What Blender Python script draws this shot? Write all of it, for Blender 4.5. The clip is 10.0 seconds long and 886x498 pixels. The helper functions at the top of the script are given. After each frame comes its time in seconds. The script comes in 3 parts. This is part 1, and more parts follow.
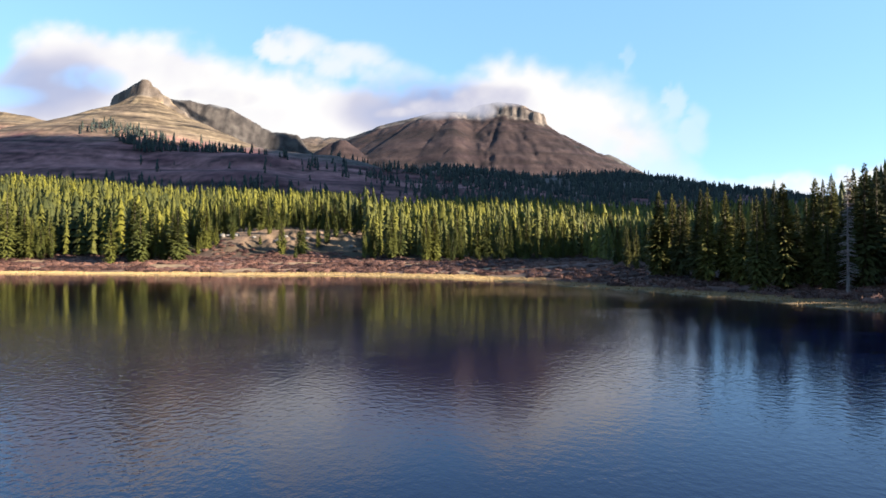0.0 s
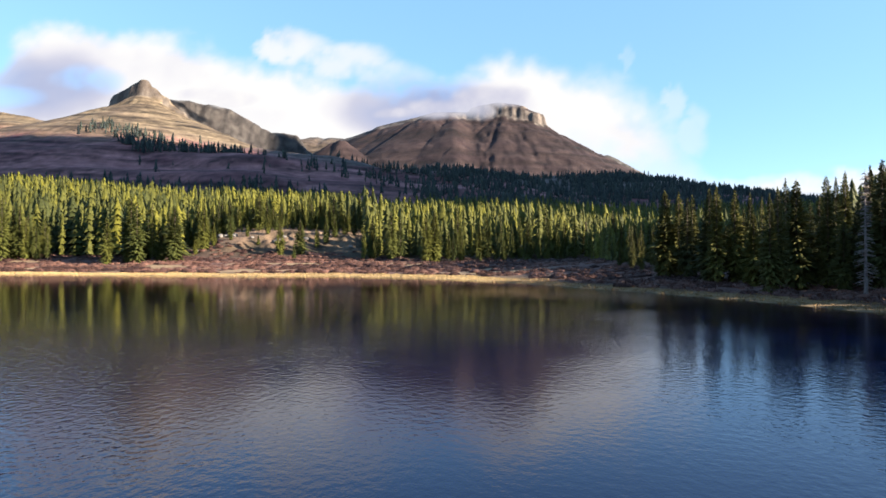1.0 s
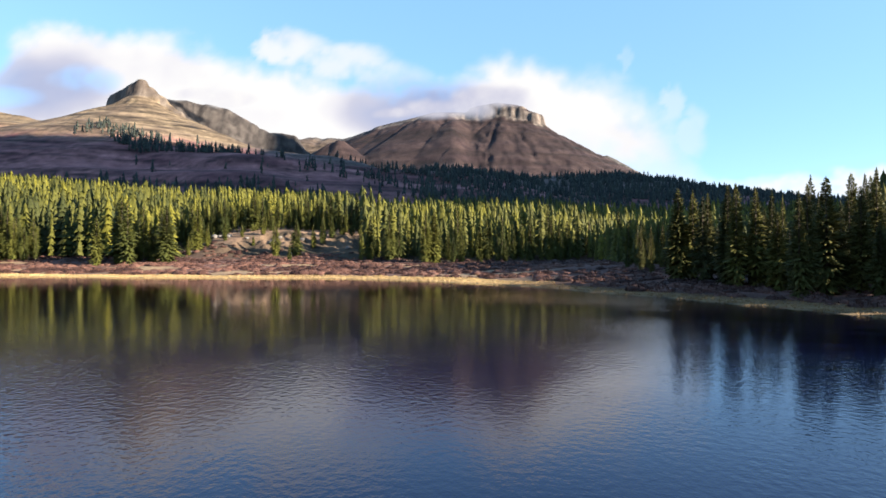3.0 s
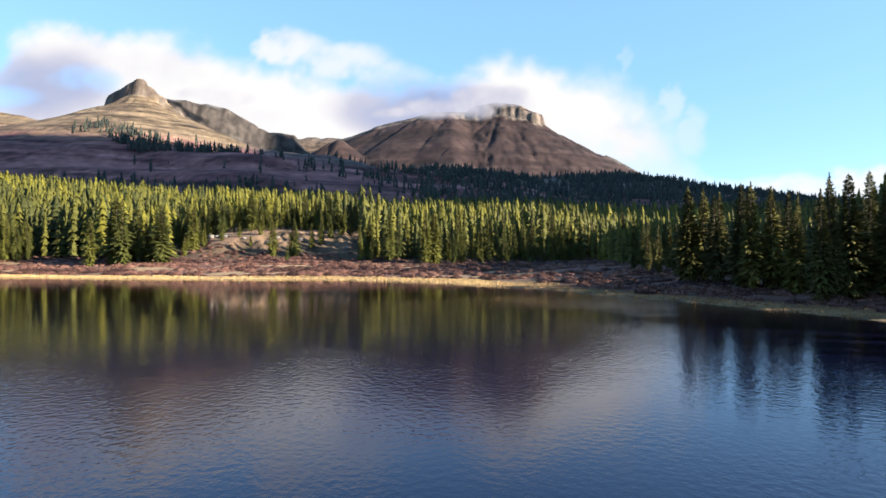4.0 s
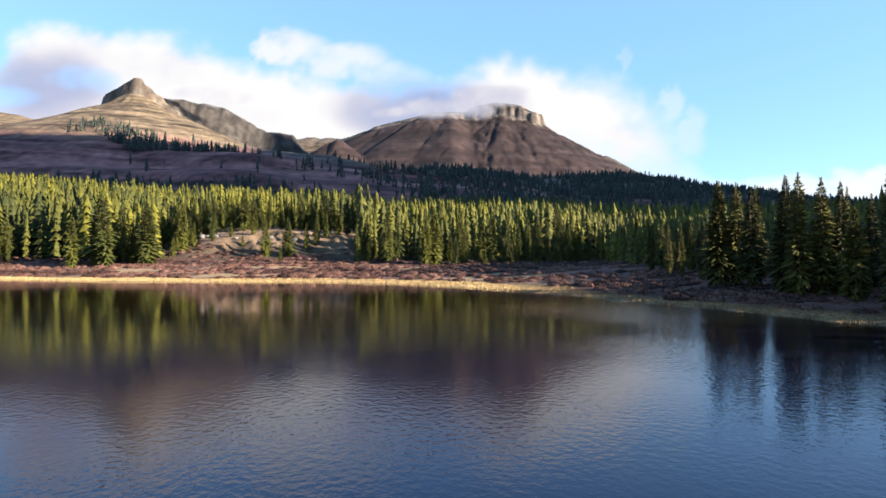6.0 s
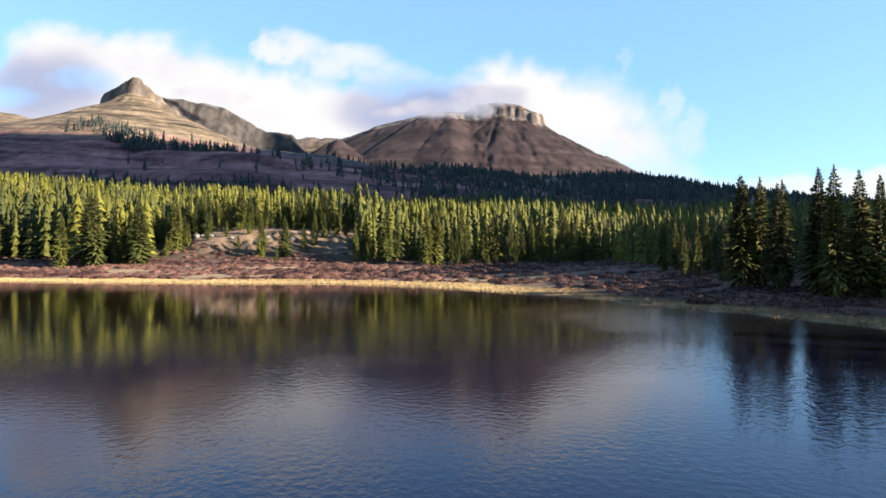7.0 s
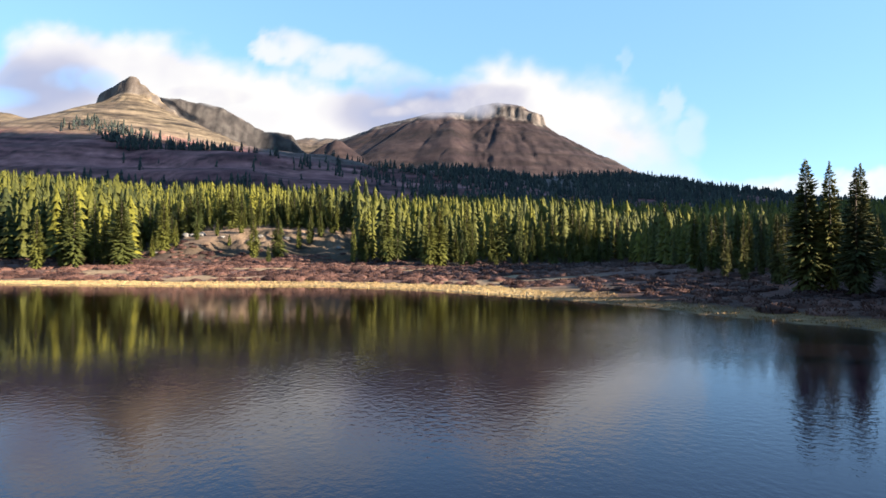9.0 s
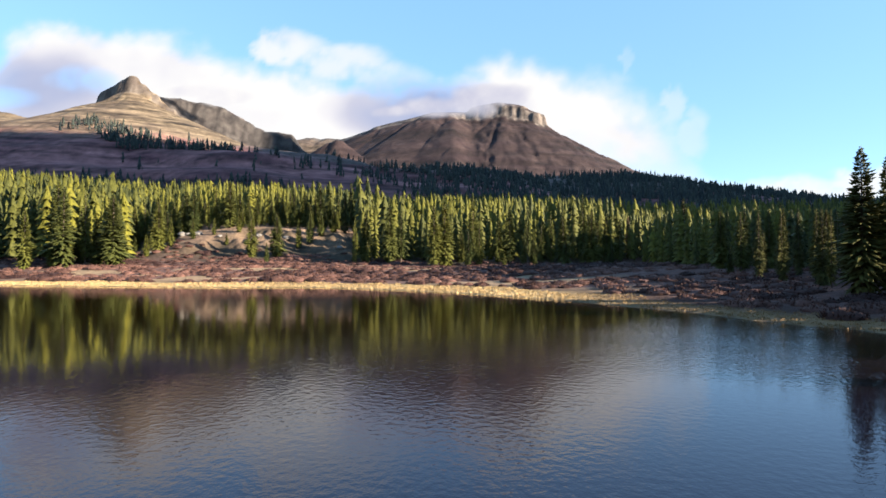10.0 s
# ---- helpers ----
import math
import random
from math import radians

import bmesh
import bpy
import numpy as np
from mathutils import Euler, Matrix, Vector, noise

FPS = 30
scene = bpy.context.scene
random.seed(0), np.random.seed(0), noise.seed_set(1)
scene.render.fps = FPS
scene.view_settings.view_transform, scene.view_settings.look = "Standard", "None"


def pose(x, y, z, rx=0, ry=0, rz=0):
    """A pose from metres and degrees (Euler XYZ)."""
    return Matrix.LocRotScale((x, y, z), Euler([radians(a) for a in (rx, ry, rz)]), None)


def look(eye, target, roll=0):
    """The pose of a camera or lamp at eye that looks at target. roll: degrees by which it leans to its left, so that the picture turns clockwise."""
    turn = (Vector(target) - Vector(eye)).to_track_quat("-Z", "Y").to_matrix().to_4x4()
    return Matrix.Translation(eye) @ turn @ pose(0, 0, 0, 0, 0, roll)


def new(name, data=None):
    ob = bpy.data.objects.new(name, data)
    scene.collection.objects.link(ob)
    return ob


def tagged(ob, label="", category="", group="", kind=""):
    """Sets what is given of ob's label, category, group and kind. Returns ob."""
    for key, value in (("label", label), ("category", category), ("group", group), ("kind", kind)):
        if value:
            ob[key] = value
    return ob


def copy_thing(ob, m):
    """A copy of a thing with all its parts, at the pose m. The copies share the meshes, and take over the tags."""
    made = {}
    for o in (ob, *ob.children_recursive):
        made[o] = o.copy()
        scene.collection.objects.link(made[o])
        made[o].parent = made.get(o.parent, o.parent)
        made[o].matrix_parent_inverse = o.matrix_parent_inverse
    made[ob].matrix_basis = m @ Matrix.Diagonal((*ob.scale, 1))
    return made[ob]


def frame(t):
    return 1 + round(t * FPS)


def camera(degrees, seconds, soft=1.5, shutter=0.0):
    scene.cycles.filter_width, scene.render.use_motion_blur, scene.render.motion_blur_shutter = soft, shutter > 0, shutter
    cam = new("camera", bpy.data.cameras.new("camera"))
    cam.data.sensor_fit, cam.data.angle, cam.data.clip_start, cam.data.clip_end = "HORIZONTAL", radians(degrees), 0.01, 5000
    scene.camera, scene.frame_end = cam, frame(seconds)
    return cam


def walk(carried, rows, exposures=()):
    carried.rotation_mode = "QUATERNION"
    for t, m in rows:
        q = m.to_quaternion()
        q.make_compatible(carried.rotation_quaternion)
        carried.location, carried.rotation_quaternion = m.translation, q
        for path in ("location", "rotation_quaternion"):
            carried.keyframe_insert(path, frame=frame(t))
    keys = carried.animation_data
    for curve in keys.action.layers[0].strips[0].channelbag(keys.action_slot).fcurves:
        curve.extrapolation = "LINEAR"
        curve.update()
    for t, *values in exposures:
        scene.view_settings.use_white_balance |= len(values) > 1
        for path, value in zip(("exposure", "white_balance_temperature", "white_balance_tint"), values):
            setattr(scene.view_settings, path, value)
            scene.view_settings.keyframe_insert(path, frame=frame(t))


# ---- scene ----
cam = camera(72.0, 10.0, soft=1.6)
ROWS = [
    (0.0, 0.000, 0.000, 4.453, 0.000, 0.804),
    (0.5, -0.176, 1.227, 4.417, -0.023, 0.836),
    (1.0, -0.292, 2.484, 4.409, -0.052, 0.864),
    (1.5, -0.374, 3.734, 4.436, -0.080, 0.888),
    (2.0, -0.440, 5.026, 4.492, -0.110, 0.902),
    (2.5, -0.507, 6.455, 4.566, -0.143, 0.909),
    (4.0, -0.846, 11.464, 4.824, -0.217, 0.902),
    (4.5, -0.961, 13.496, 4.891, -0.234, 0.911),
    (5.0, -1.055, 15.803, 4.929, -0.250, 0.925),
    (5.5, -1.152, 18.360, 4.942, -0.268, 0.940),
    (7.0, -1.682, 26.636, 4.908, -0.296, 0.975),
    (7.5, -1.915, 29.545, 4.877, -0.303, 1.003),
    (8.0, -2.175, 32.513, 4.819, -0.321, 1.034),
    (8.5, -2.524, 35.505, 4.768, -0.343, 1.060),
    (9.0, -2.947, 38.696, 4.719, -0.363, 1.082),
    (9.5, -3.432, 42.144, 4.658, -0.361, 1.097),
    (10.0, -4.101, 45.597, 4.584, -0.273, 1.112),
]
walk(cam, [(t, pose(x, y, z, 90 + pitch, 0, yaw)) for t, x, y, z, yaw, pitch in ROWS])

# ---- light: a low sun from the right and a little behind, clear sky ----
SUN_AZ, SUN_EL = radians(108.0), radians(18.0)      # azimuth clockwise from +y
SUN_DIR = Vector((math.sin(SUN_AZ) * math.cos(SUN_EL), math.cos(SUN_AZ) * math.cos(SUN_EL), math.sin(SUN_EL)))
world = bpy.data.worlds.new("world")
scene.world = world
world.use_nodes = True
wn, wl = world.node_tree.nodes, world.node_tree.links
sky = wn.new("ShaderNodeTexSky")
sky.sky_type = "NISHITA"
sky.sun_disc = False
sky.sun_elevation, sky.sun_rotation = SUN_EL, SUN_AZ
sky.altitude, sky.air_density, sky.dust_density, sky.ozone_density = 2500, 1.0, 0.25, 1.0
thin_air = wn.new("ShaderNodeMix")
thin_air.data_type, thin_air.blend_type = "RGBA", "MULTIPLY"
thin_air.inputs[0].default_value, thin_air.inputs[7].default_value = 1.0, (1.00, 1.11, 1.10, 1)
# an even high haze over the whole sky
veil = wn.new("ShaderNodeMix")
veil.data_type, veil.blend_type = "RGBA", "MIX"
veil.inputs[0].default_value, veil.inputs[7].default_value = 0.55, (1.22, 2.55, 4.6, 1)
wl.new(sky.outputs[0], thin_air.inputs[6])
wl.new(thin_air.outputs[2], veil.inputs[6])
wl.new(veil.outputs[2], wn["Background"].inputs[0])
wn["Background"].inputs[1].default_value = 0.060
sun = new("sun", bpy.data.lights.new("sun", "SUN"))
sun.data.energy, sun.data.angle, sun.data.color = 5.0, radians(0.5), (1.0, 0.87, 0.70)
sun.matrix_world = look(SUN_DIR * 1000, (0, 0, 0))
scene.view_settings.exposure = 2.33


# ---- noise and small maths ----
def sstep(v, a, b):
    t = np.clip((v - a) / (b - a), 0, 1)
    return t * t * (3 - 2 * t)


def vnoise(x, y, seed=0):
    xi, yi = np.floor(x).astype(np.int64), np.floor(y).astype(np.int64)
    fx, fy = x - xi, y - yi
    fx, fy = fx * fx * (3 - 2 * fx), fy * fy * (3 - 2 * fy)

    def h(a, b):
        n = (a * 374761393 + b * 668265263 + seed * 974634533) & 0x7fffffff
        n = ((n ^ (n >> 13)) * 1274126177) & 0x7fffffff
        n = ((n ^ (n >> 15)) * 668265263) & 0x7fffffff
        return ((n >> 8) & 0xffff) / 65535.0
    a = h(xi, yi) * (1 - fx) + h(xi + 1, yi) * fx
    b = h(xi, yi + 1) * (1 - fx) + h(xi + 1, yi + 1) * fx
    return a * (1 - fy) + b * fy


def fbm(x, y, octaves=4, seed=0):
    out, amp, tot = 0, 1.0, 0
    for k in range(octaves):
        out = out + amp * vnoise(x, y, seed + 17 * k)
        tot += amp
        x, y, amp = x * 2.03 + 11.3, y * 2.03 + 5.7, amp * 0.5
    return out / tot - 0.5


# ---- the lie of the land ----
LAKE = [(-400, 175), (-230, 172), (-150, 168), (-105, 167), (-76, 158), (-53, 153), (-25, 150), (-9, 140), (2, 129), (10, 119),
        (15.5, 109), (19.5, 97), (24.6, 84.5), (29, 73.5), (31.4, 66), (33, 59), (35, 51), (40, 35), (46, 13), (52, -30), (40, -120), (-60, -190), (-250, -170), (-420, -20)]


def shore(x, y):
    """Distance to the lake's edge, negative in the lake, and the place along the edge."""
    best, inside = np.full(x.shape, 1e9), np.zeros(x.shape, bool)
    for (ax, ay), (bx, by) in zip(LAKE, LAKE[1:] + LAKE[:1]):
        dx, dy = bx - ax, by - ay
        t = np.clip(((x - ax) * dx + (y - ay) * dy) / (dx * dx + dy * dy), 0, 1)
        best = np.minimum(best, np.hypot(x - ax - t * dx, y - ay - t * dy))
        if ay != by:
            inside ^= ((ay > y) != (by > y)) & (x < dx * (y - ay) / dy + ax)
    return np.where(inside, -best, best) + 2.2 * fbm(x / 9, y / 9, 3, 5) + 4 * fbm(x / 40, y / 40, 2, 8)


def ridge(x, y, line, prof):
    """Height of a ridge with the given crest line (x, y, z); prof gives the drop at a distance. Also the place along the crest and the distance."""
    best, along, far, s0 = np.full(x.shape, -1e4), np.zeros(x.shape), np.zeros(x.shape), 0.0
    for (ax, ay, az), (bx, by, bz) in zip(line, line[1:]):
        dx, dy = bx - ax, by - ay
        ln = math.hypot(dx, dy)
        t = np.clip(((x - ax) * dx + (y - ay) * dy) / (ln * ln), 0, 1)
        ox, oy = x - ax - t * dx, y - ay - t * dy
        d = np.hypot(ox, oy)
        h = az + (bz - az) * t - prof(d)
        side = np.arctan2(oy, ox) * 60
        on = h > best
        best, along, far = np.where(on, h, best), np.where(on, s0 + t * ln + side, along), np.where(on, d, far)
        s0 += ln
    return best, along, far


def drop(*pairs):
    ds, hs = [p[0] for p in pairs], [p[1] for p in pairs]
    end = (hs[-1] - hs[-2]) / (ds[-1] - ds[-2])
    return lambda d: np.where(d > ds[-1], hs[-1] + (d - ds[-1]) * end, np.interp(d, ds, hs))


# valley floor and slopes: height by distance, along five bearings from left to right
BEARING = [-0.75, -0.36, 0.0, 0.33, 0.75]
REACH = [0, 200, 258, 430, 560, 700, 900, 1100, 1400, 1800]
HEIGHT = [
    [2, 3, 9, 45, 58, 97, 172, 266, 262, 270],
    [2, 3, 8, 35, 45, 88, 158, 205, 232, 270],
    [2, 3, 7, 26, 35, 66, 112, 152, 190, 262],
    [2, 4, 6, 19, 28, 52, 82, 116, 158, 190],
    [2, 6, 8, 18, 24, 33, 46, 58, 62, 62],
]
BUTTE = [(-420, 2420, 440), (-345, 2350, 474), (-215, 2320, 514), (-94, 2300, 538), (-30, 2300, 556), (90, 2300, 557), (135, 2290, 578), (215, 2280, 589), (280, 2262, 574), (335, 2245, 546)]
PEAK = [(-668, 1256, 343), (-640, 1248, 354), (-608, 1240, 369), (-592, 1242, 354), (-570, 1247, 336), (-540, 1252, 308)]
SPUR = [(-600, 1238, 325), (-560, 1225, 300), (-500, 1190, 268), (-440, 1150, 240)]
WALL = [(-640, 1400, 372), (-597, 1450, 378), (-527, 1480, 370), (-464, 1500, 338), (-422, 1500, 314), (-372, 1520, 314), (-335, 1500, 270)]
KNOB = [(-345, 1950, 372), (-325, 1950, 380)]
FAR_SADDLE = [(-700, 2650, 505), (-560, 2600, 516), (-430, 2600, 512)]
FAR_HILL = [(1000, 4400, 700), (1166, 4400, 752), (1200, 4400, 750), (1340, 4400, 672)]
WOODED = [(240, 1360, 185), (383, 1350, 186), (470, 1350, 170), (564, 1340, 137), (610, 1330, 88), (780, 1330, 70), (900, 1300, 47)]
# unseen hill, added beyond the right bank to shade the wood there
SHADE_HILL = [(126, 20, 14), (140, 85, 22), (150, 118, 33), (165, 178, 36)]
KNOLL = [(-230, 930, 138), (-170, 930, 143), (-110, 930, 126)]
# unseen ridge, added far off to the right to shade the meadow and slopes
SHADE_RIDGE = [(1584, -76, 880), (1604, 2, 950), (1640, 136, 985), (1689, 315, 870), (1734, 485, 900), (1793, 670, 1060), (1840, 900, 1090), (1862, 1040, 900), (1880, 1140, 420)]


def land(x, y):
    """Ground height, and masks of what covers it."""
    r = np.hypot(x, y)
    az = np.arctan2(x, y)
    depth = np.where(np.abs(az) < math.pi / 4, y, r * 0.7071)
    u = np.clip(np.where(y > 1, x / np.maximum(y, 1), np.sign(x) * 2), -1.0, 1.0)
    cols = [np.interp(depth, REACH, hs) for hs in HEIGHT]
    h, wsum = 0, 0
    for k in range(len(BEARING)):
        lo = BEARING[k - 1] if k else -9
        hi = BEARING[k + 1] if k + 1 < len(BEARING) else 9
        w = np.minimum(sstep(u, lo, BEARING[k]) if k else 1, 1 - sstep(u, BEARING[k], hi) if k + 1 < len(BEARING) else 1)
        h, wsum = h + cols[k] * w, wsum + w
    h = h / wsum
    s = shore(x, y)
    # eroded clay bank above the lake
    bank = sstep(u + 0.1 * fbm(x / 30, y / 30, 2, 23), -0.45, -0.34) * (1 - sstep(u + 0.1 * fbm(x / 30, y / 30, 2, 24), -0.17, -0.09))
    gully = fbm(x / 6 + 0.09 * y, y / 40, 3, 21)
    rill = 0.4 - 2 * np.abs(fbm((x - 0.55 * y) / 4.5, y / 60, 3, 27))
    face = sstep(depth + 7 * gully + 22 * fbm(x / 30, y / 30, 3, 3), 220, 256)
    h = h + bank * face * 8.5 * (1 - sstep(depth, 262, 380)) + bank * face * (1 - sstep(depth, 246, 256)) * (2.2 * gully + 3.8 * rill)
    h = h + 10 * sstep(depth, 300, 700) * fbm(x / 90, y / 90, 4, 31) + 26 * sstep(depth, 650, 1000) * fbm(x / 260, y / 260, 4, 33)
    # low terraces on the meadow
    h = h + 3.4 * sstep(depth, 620, 760) * np.sin(h / 7.0 + 5 * fbm(x / 150, y / 150, 2, 41))
    ramp = 0.10 + 0.025 * s + 0.0016 * s * s
    h = np.where(s > 0, np.minimum(h, ramp), np.maximum(-4, 0.12 * s + 0.10))
    h = h + 0.35 * sstep(s, 4, 30) * fbm(x / 6, y / 6, 3, 7)
    rock, red, tan_ = np.zeros(x.shape), np.zeros(x.shape), np.zeros(x.shape)

    def add(line, prof, gul, gscale, seed, rockfrom, rockto, kind):
        nonlocal h, rock, red, tan_
        hh, al, d = ridge(x, y, line, prof)
        warp = 40 * fbm(x / 120, y / 120, 3, seed)
        g = np.abs(fbm((al + warp) / gscale, d / (gscale * 7), 4, seed + 3)) * 2
        g2 = fbm(x / 28, y / 28, 4, seed + 9)
        hh = hh + gul * sstep(d, rockto * 0.6, rockto * 2.2) * (0.45 - g) * 2 + gul * 0.35 * g2
        on = hh > h
        cl = (1 - sstep(d + 6 * g2, rockto * 0.9, rockto * 1.25)) * sstep(d, rockfrom * 0.5, rockfrom)
        rock = np.where(on, cl, rock)
        red = np.where(on, kind[0], red)
        tan_ = np.where(on, kind[1], tan_)
        h = np.where(on, hh + 0.0, h)

    pil = 13.0 * fbm(x / 15, y / 60, 2, 61)
    cap = sstep(x, 30, 110)
    add(BUTTE, lambda d: cap * drop((0, 0), (28, 10), (36, 16), (47, 54), (90, 90), (250, 186), (370, 256), (520, 345), (740, 430), (1100, 560))(d + pil) + (1 - cap) * drop((0, 0), (40, 14), (90, 48), (250, 140), (520, 295), (740, 405), (1100, 560))(d), 8, 46, 51, 34, 60, (1, 0))
    add(PEAK, lambda d: drop((0, 0), (9, 3), (14, 9), (20, 36), (60, 68), (140, 104), (300, 170))(d + 0.35 * pil), 5, 26, 71, 10, 26, (0, 1))
    add(SPUR, drop((0, 0), (60, 38), (200, 105), (400, 180)), 5, 30, 81, 0.5, 1, (0, 1))
    add(WALL, lambda d: drop((0, 0), (15, 8), (60, 85), (200, 175), (400, 260))(d + pil), 9, 24, 91, 3, 75, (0.2, 0))
    # the knob gets the dark red ground colour to stand in for shade
    add(KNOB, drop((0, 0), (20, 8), (200, 150)), 6, 30, 101, 0.5, 1, (1, 0))
    add(FAR_SADDLE, drop((0, 0), (200, 60), (600, 300)), 8, 60, 111, 0.5, 1, (0.3, 0.6))
    add(FAR_HILL, drop((0, 0), (60, 30), (400, 260)), 10, 60, 121, 3, 90, (0, 0))
    add(WOODED, drop((0, 0), (80, 14), (400, 90), (700, 140)), 4, 60, 131, 0.5, 1, (0, 0))
    add(KNOLL, drop((0, 0), (50, 8), (200, 52)), 2, 60, 141, 0.5, 1, (0, 0))
    add(SHADE_HILL, drop((0, 0), (20, 3), (50, 30)), 0.5, 40, 161, 0.5, 1, (0, 0))
    add(SHADE_RIDGE, drop((0, 0), (20, 10), (70, 560), (250, 690), (900, 1120)), 3, 80, 151, 0.5, 1, (0.4, 0))
    return h, dict(s=s, depth=depth, u=u, bank=bank * face, rock=rock, red=red, tan=tan_)


def heights(xs, ys):
    return land(np.asarray(xs, float), np.asarray(ys, float))


# ---- materials ----
def nodes_of(name):
    m = bpy.data.materials.new(name)
    m.use_nodes = True
    n, l = m.node_tree.nodes, m.node_tree.links
    return m, n, l, n["Principled BSDF"]


def ramp_node(n, stops):
    r = n.new("ShaderNodeValToRGB")
    e = r.color_ramp.elements
    while len(e) < len(stops):
        e.new(0.5)
    for k, (p, c) in enumerate(stops):
        e[k].position, e[k].color = p, (*c, 1)
    return r


def mix_node(n, l, kind, fac, a, b):
    m = n.new("ShaderNodeMix")
    m.data_type, m.blend_type = "RGBA", kind
    for sock, v in ((m.inputs[0], fac), (m.inputs[6], a), (m.inputs[7], b)):
        if isinstance(v, bpy.types.NodeSocket):
            l.new(v, sock)
        elif isinstance(v, tuple):
            sock.default_value = (*v, 1)
        else:
            sock.default_value = v
    return m.outputs[2]


def noise_node(n, l, scale, detail=4.0, vec=None, rough=0.55):
    t = n.new("ShaderNodeTexNoise")
    t.inputs["Scale"].default_value, t.inputs["Detail"].default_value, t.inputs["Roughness"].default_value = scale, detail, rough
    if vec is not None:
        l.new(vec, t.inputs["Vector"])
    return t.outputs[0]


def ground_material():
    m, n, l, b = nodes_of("ground_cover")
    a = n.new("ShaderNodeAttribute")
    a.attribute_name = "cover"
    geo = n.new("ShaderNodeNewGeometry")
    fine = noise_node(n, l, 0.9, 6, geo.outputs["Position"], 0.65)
    wide = noise_node(n, l, 0.06, 5, geo.outputs["Position"], 0.6)
    f = ramp_node(n, [(0.25, (0.55, 0.55, 0.55)), (0.75, (1.4, 1.4, 1.4))])
    l.new(fine, f.inputs[0])
    w = ramp_node(n, [(0.3, (0.75, 0.72, 0.72)), (0.7, (1.25, 1.25, 1.2))])
    l.new(wide, w.inputs[0])
    c = mix_node(n, l, "MULTIPLY", 1.0, a.outputs["Color"], f.outputs[0])
    c = mix_node(n, l, "MULTIPLY", 1.0, c, w.outputs[0])
    l.new(c, b.inputs["Base Color"])
    b.inputs["Roughness"].default_value = 0.95
    b.inputs["Specular IOR Level"].default_value = 0.15
    bp = n.new("ShaderNodeBump")
    bp.inputs["Strength"].default_value, bp.inputs["Distance"].default_value = 0.6, 0.5
    l.new(fine, bp.inputs["Height"])
    l.new(bp.outputs[0], b.inputs["Normal"])
    return m


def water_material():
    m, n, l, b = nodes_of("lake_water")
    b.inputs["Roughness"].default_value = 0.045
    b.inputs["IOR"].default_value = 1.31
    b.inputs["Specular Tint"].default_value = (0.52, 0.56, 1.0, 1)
    geo = n.new("ShaderNodeNewGeometry")
    mp = n.new("ShaderNodeMapping")
    mp.inputs["Scale"].default_value = (1.15, 1.0, 1.0)
    mp.inputs["Rotation"].default_value = (0, 0, radians(20))
    l.new(geo.outputs["Position"], mp.inputs["Vector"])
    small = noise_node(n, l, 3.2, 2, mp.outputs[0], 0.5)
    big = noise_node(n, l, 12.0, 2, mp.outputs[0], 0.5)
    patch = noise_node(n, l, 0.035, 4, mp.outputs[0], 0.6)
    pr = ramp_node(n, [(0.42, (0.28, 0.28, 0.28)), (0.60, (1, 1, 1))])
    l.new(patch, pr.inputs[0])
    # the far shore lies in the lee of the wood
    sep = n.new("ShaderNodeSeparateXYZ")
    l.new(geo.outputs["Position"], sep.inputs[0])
    # body colour runs from blue on the near water to brown off the far shore
    shoreward = n.new("ShaderNodeMapRange")
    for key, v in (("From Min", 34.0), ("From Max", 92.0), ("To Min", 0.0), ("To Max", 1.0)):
        shoreward.inputs[key].default_value = v
    l.new(sep.outputs[1], shoreward.inputs["Value"])
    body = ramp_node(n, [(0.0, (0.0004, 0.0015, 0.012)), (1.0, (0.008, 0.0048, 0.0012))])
    l.new(shoreward.outputs[0], body.inputs[0])
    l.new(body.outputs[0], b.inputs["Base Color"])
    # colours of reflected sky and wood are put into the tint by position
    reflect_tint = ramp_node(n, [(0.0, (0.52, 0.56, 1.0)), (1.0, (1.0, 0.76, 0.40))])
    l.new(shoreward.outputs[0], reflect_tint.inputs[0])
    l.new(reflect_tint.outputs[0], b.inputs["Specular Tint"])
    lee = n.new("ShaderNodeMapRange")
    for key, v in (("From Min", 64.0), ("From Max", 99.0), ("To Min", 1.0), ("To Max", 0.24)):
        lee.inputs[key].default_value = v
    # the wind still reaches the water by the right bank
    gust = n.new("ShaderNodeMath")
    gust.operation = "MULTIPLY_ADD"
    gust.inputs[1].default_value = -1.1
    l.new(sep.outputs[0], gust.inputs[0])
    l.new(sep.outputs[1], gust.inputs[2])
    l.new(gust.outputs[0], lee.inputs["Value"])
    mul = n.new("ShaderNodeMath")
    mul.operation = "MULTIPLY"
    l.new(pr.outputs[0], mul.inputs[0])
    l.new(lee.outputs[0], mul.inputs[1])
    b1 = n.new("ShaderNodeBump")
    b1.inputs["Distance"].default_value = 0.021
    # a breeze ruffles the water off the wooded bank
    reach = n.new("ShaderNodeVectorMath")
    reach.operation = "DISTANCE"
    reach.inputs[1].default_value = (21, 82, 0)
    l.new(geo.outputs["Position"], reach.inputs[0])
    ruffle = n.new("ShaderNodeMapRange")
    ruffle.interpolation_type = "SMOOTHSTEP"
    for key, v in (("From Min", 6.0), ("From Max", 22.0), ("To Min", 0.9), ("To Max", 0.0)):
        ruffle.inputs[key].default_value = v
    l.new(reach.outputs["Value"], ruffle.inputs["Value"])
    both = n.new("ShaderNodeMath")
    l.new(mul.outputs[0], both.inputs[0])
    l.new(ruffle.outputs[0], both.inputs[1])
    l.new(both.outputs[0], b1.inputs["Strength"])
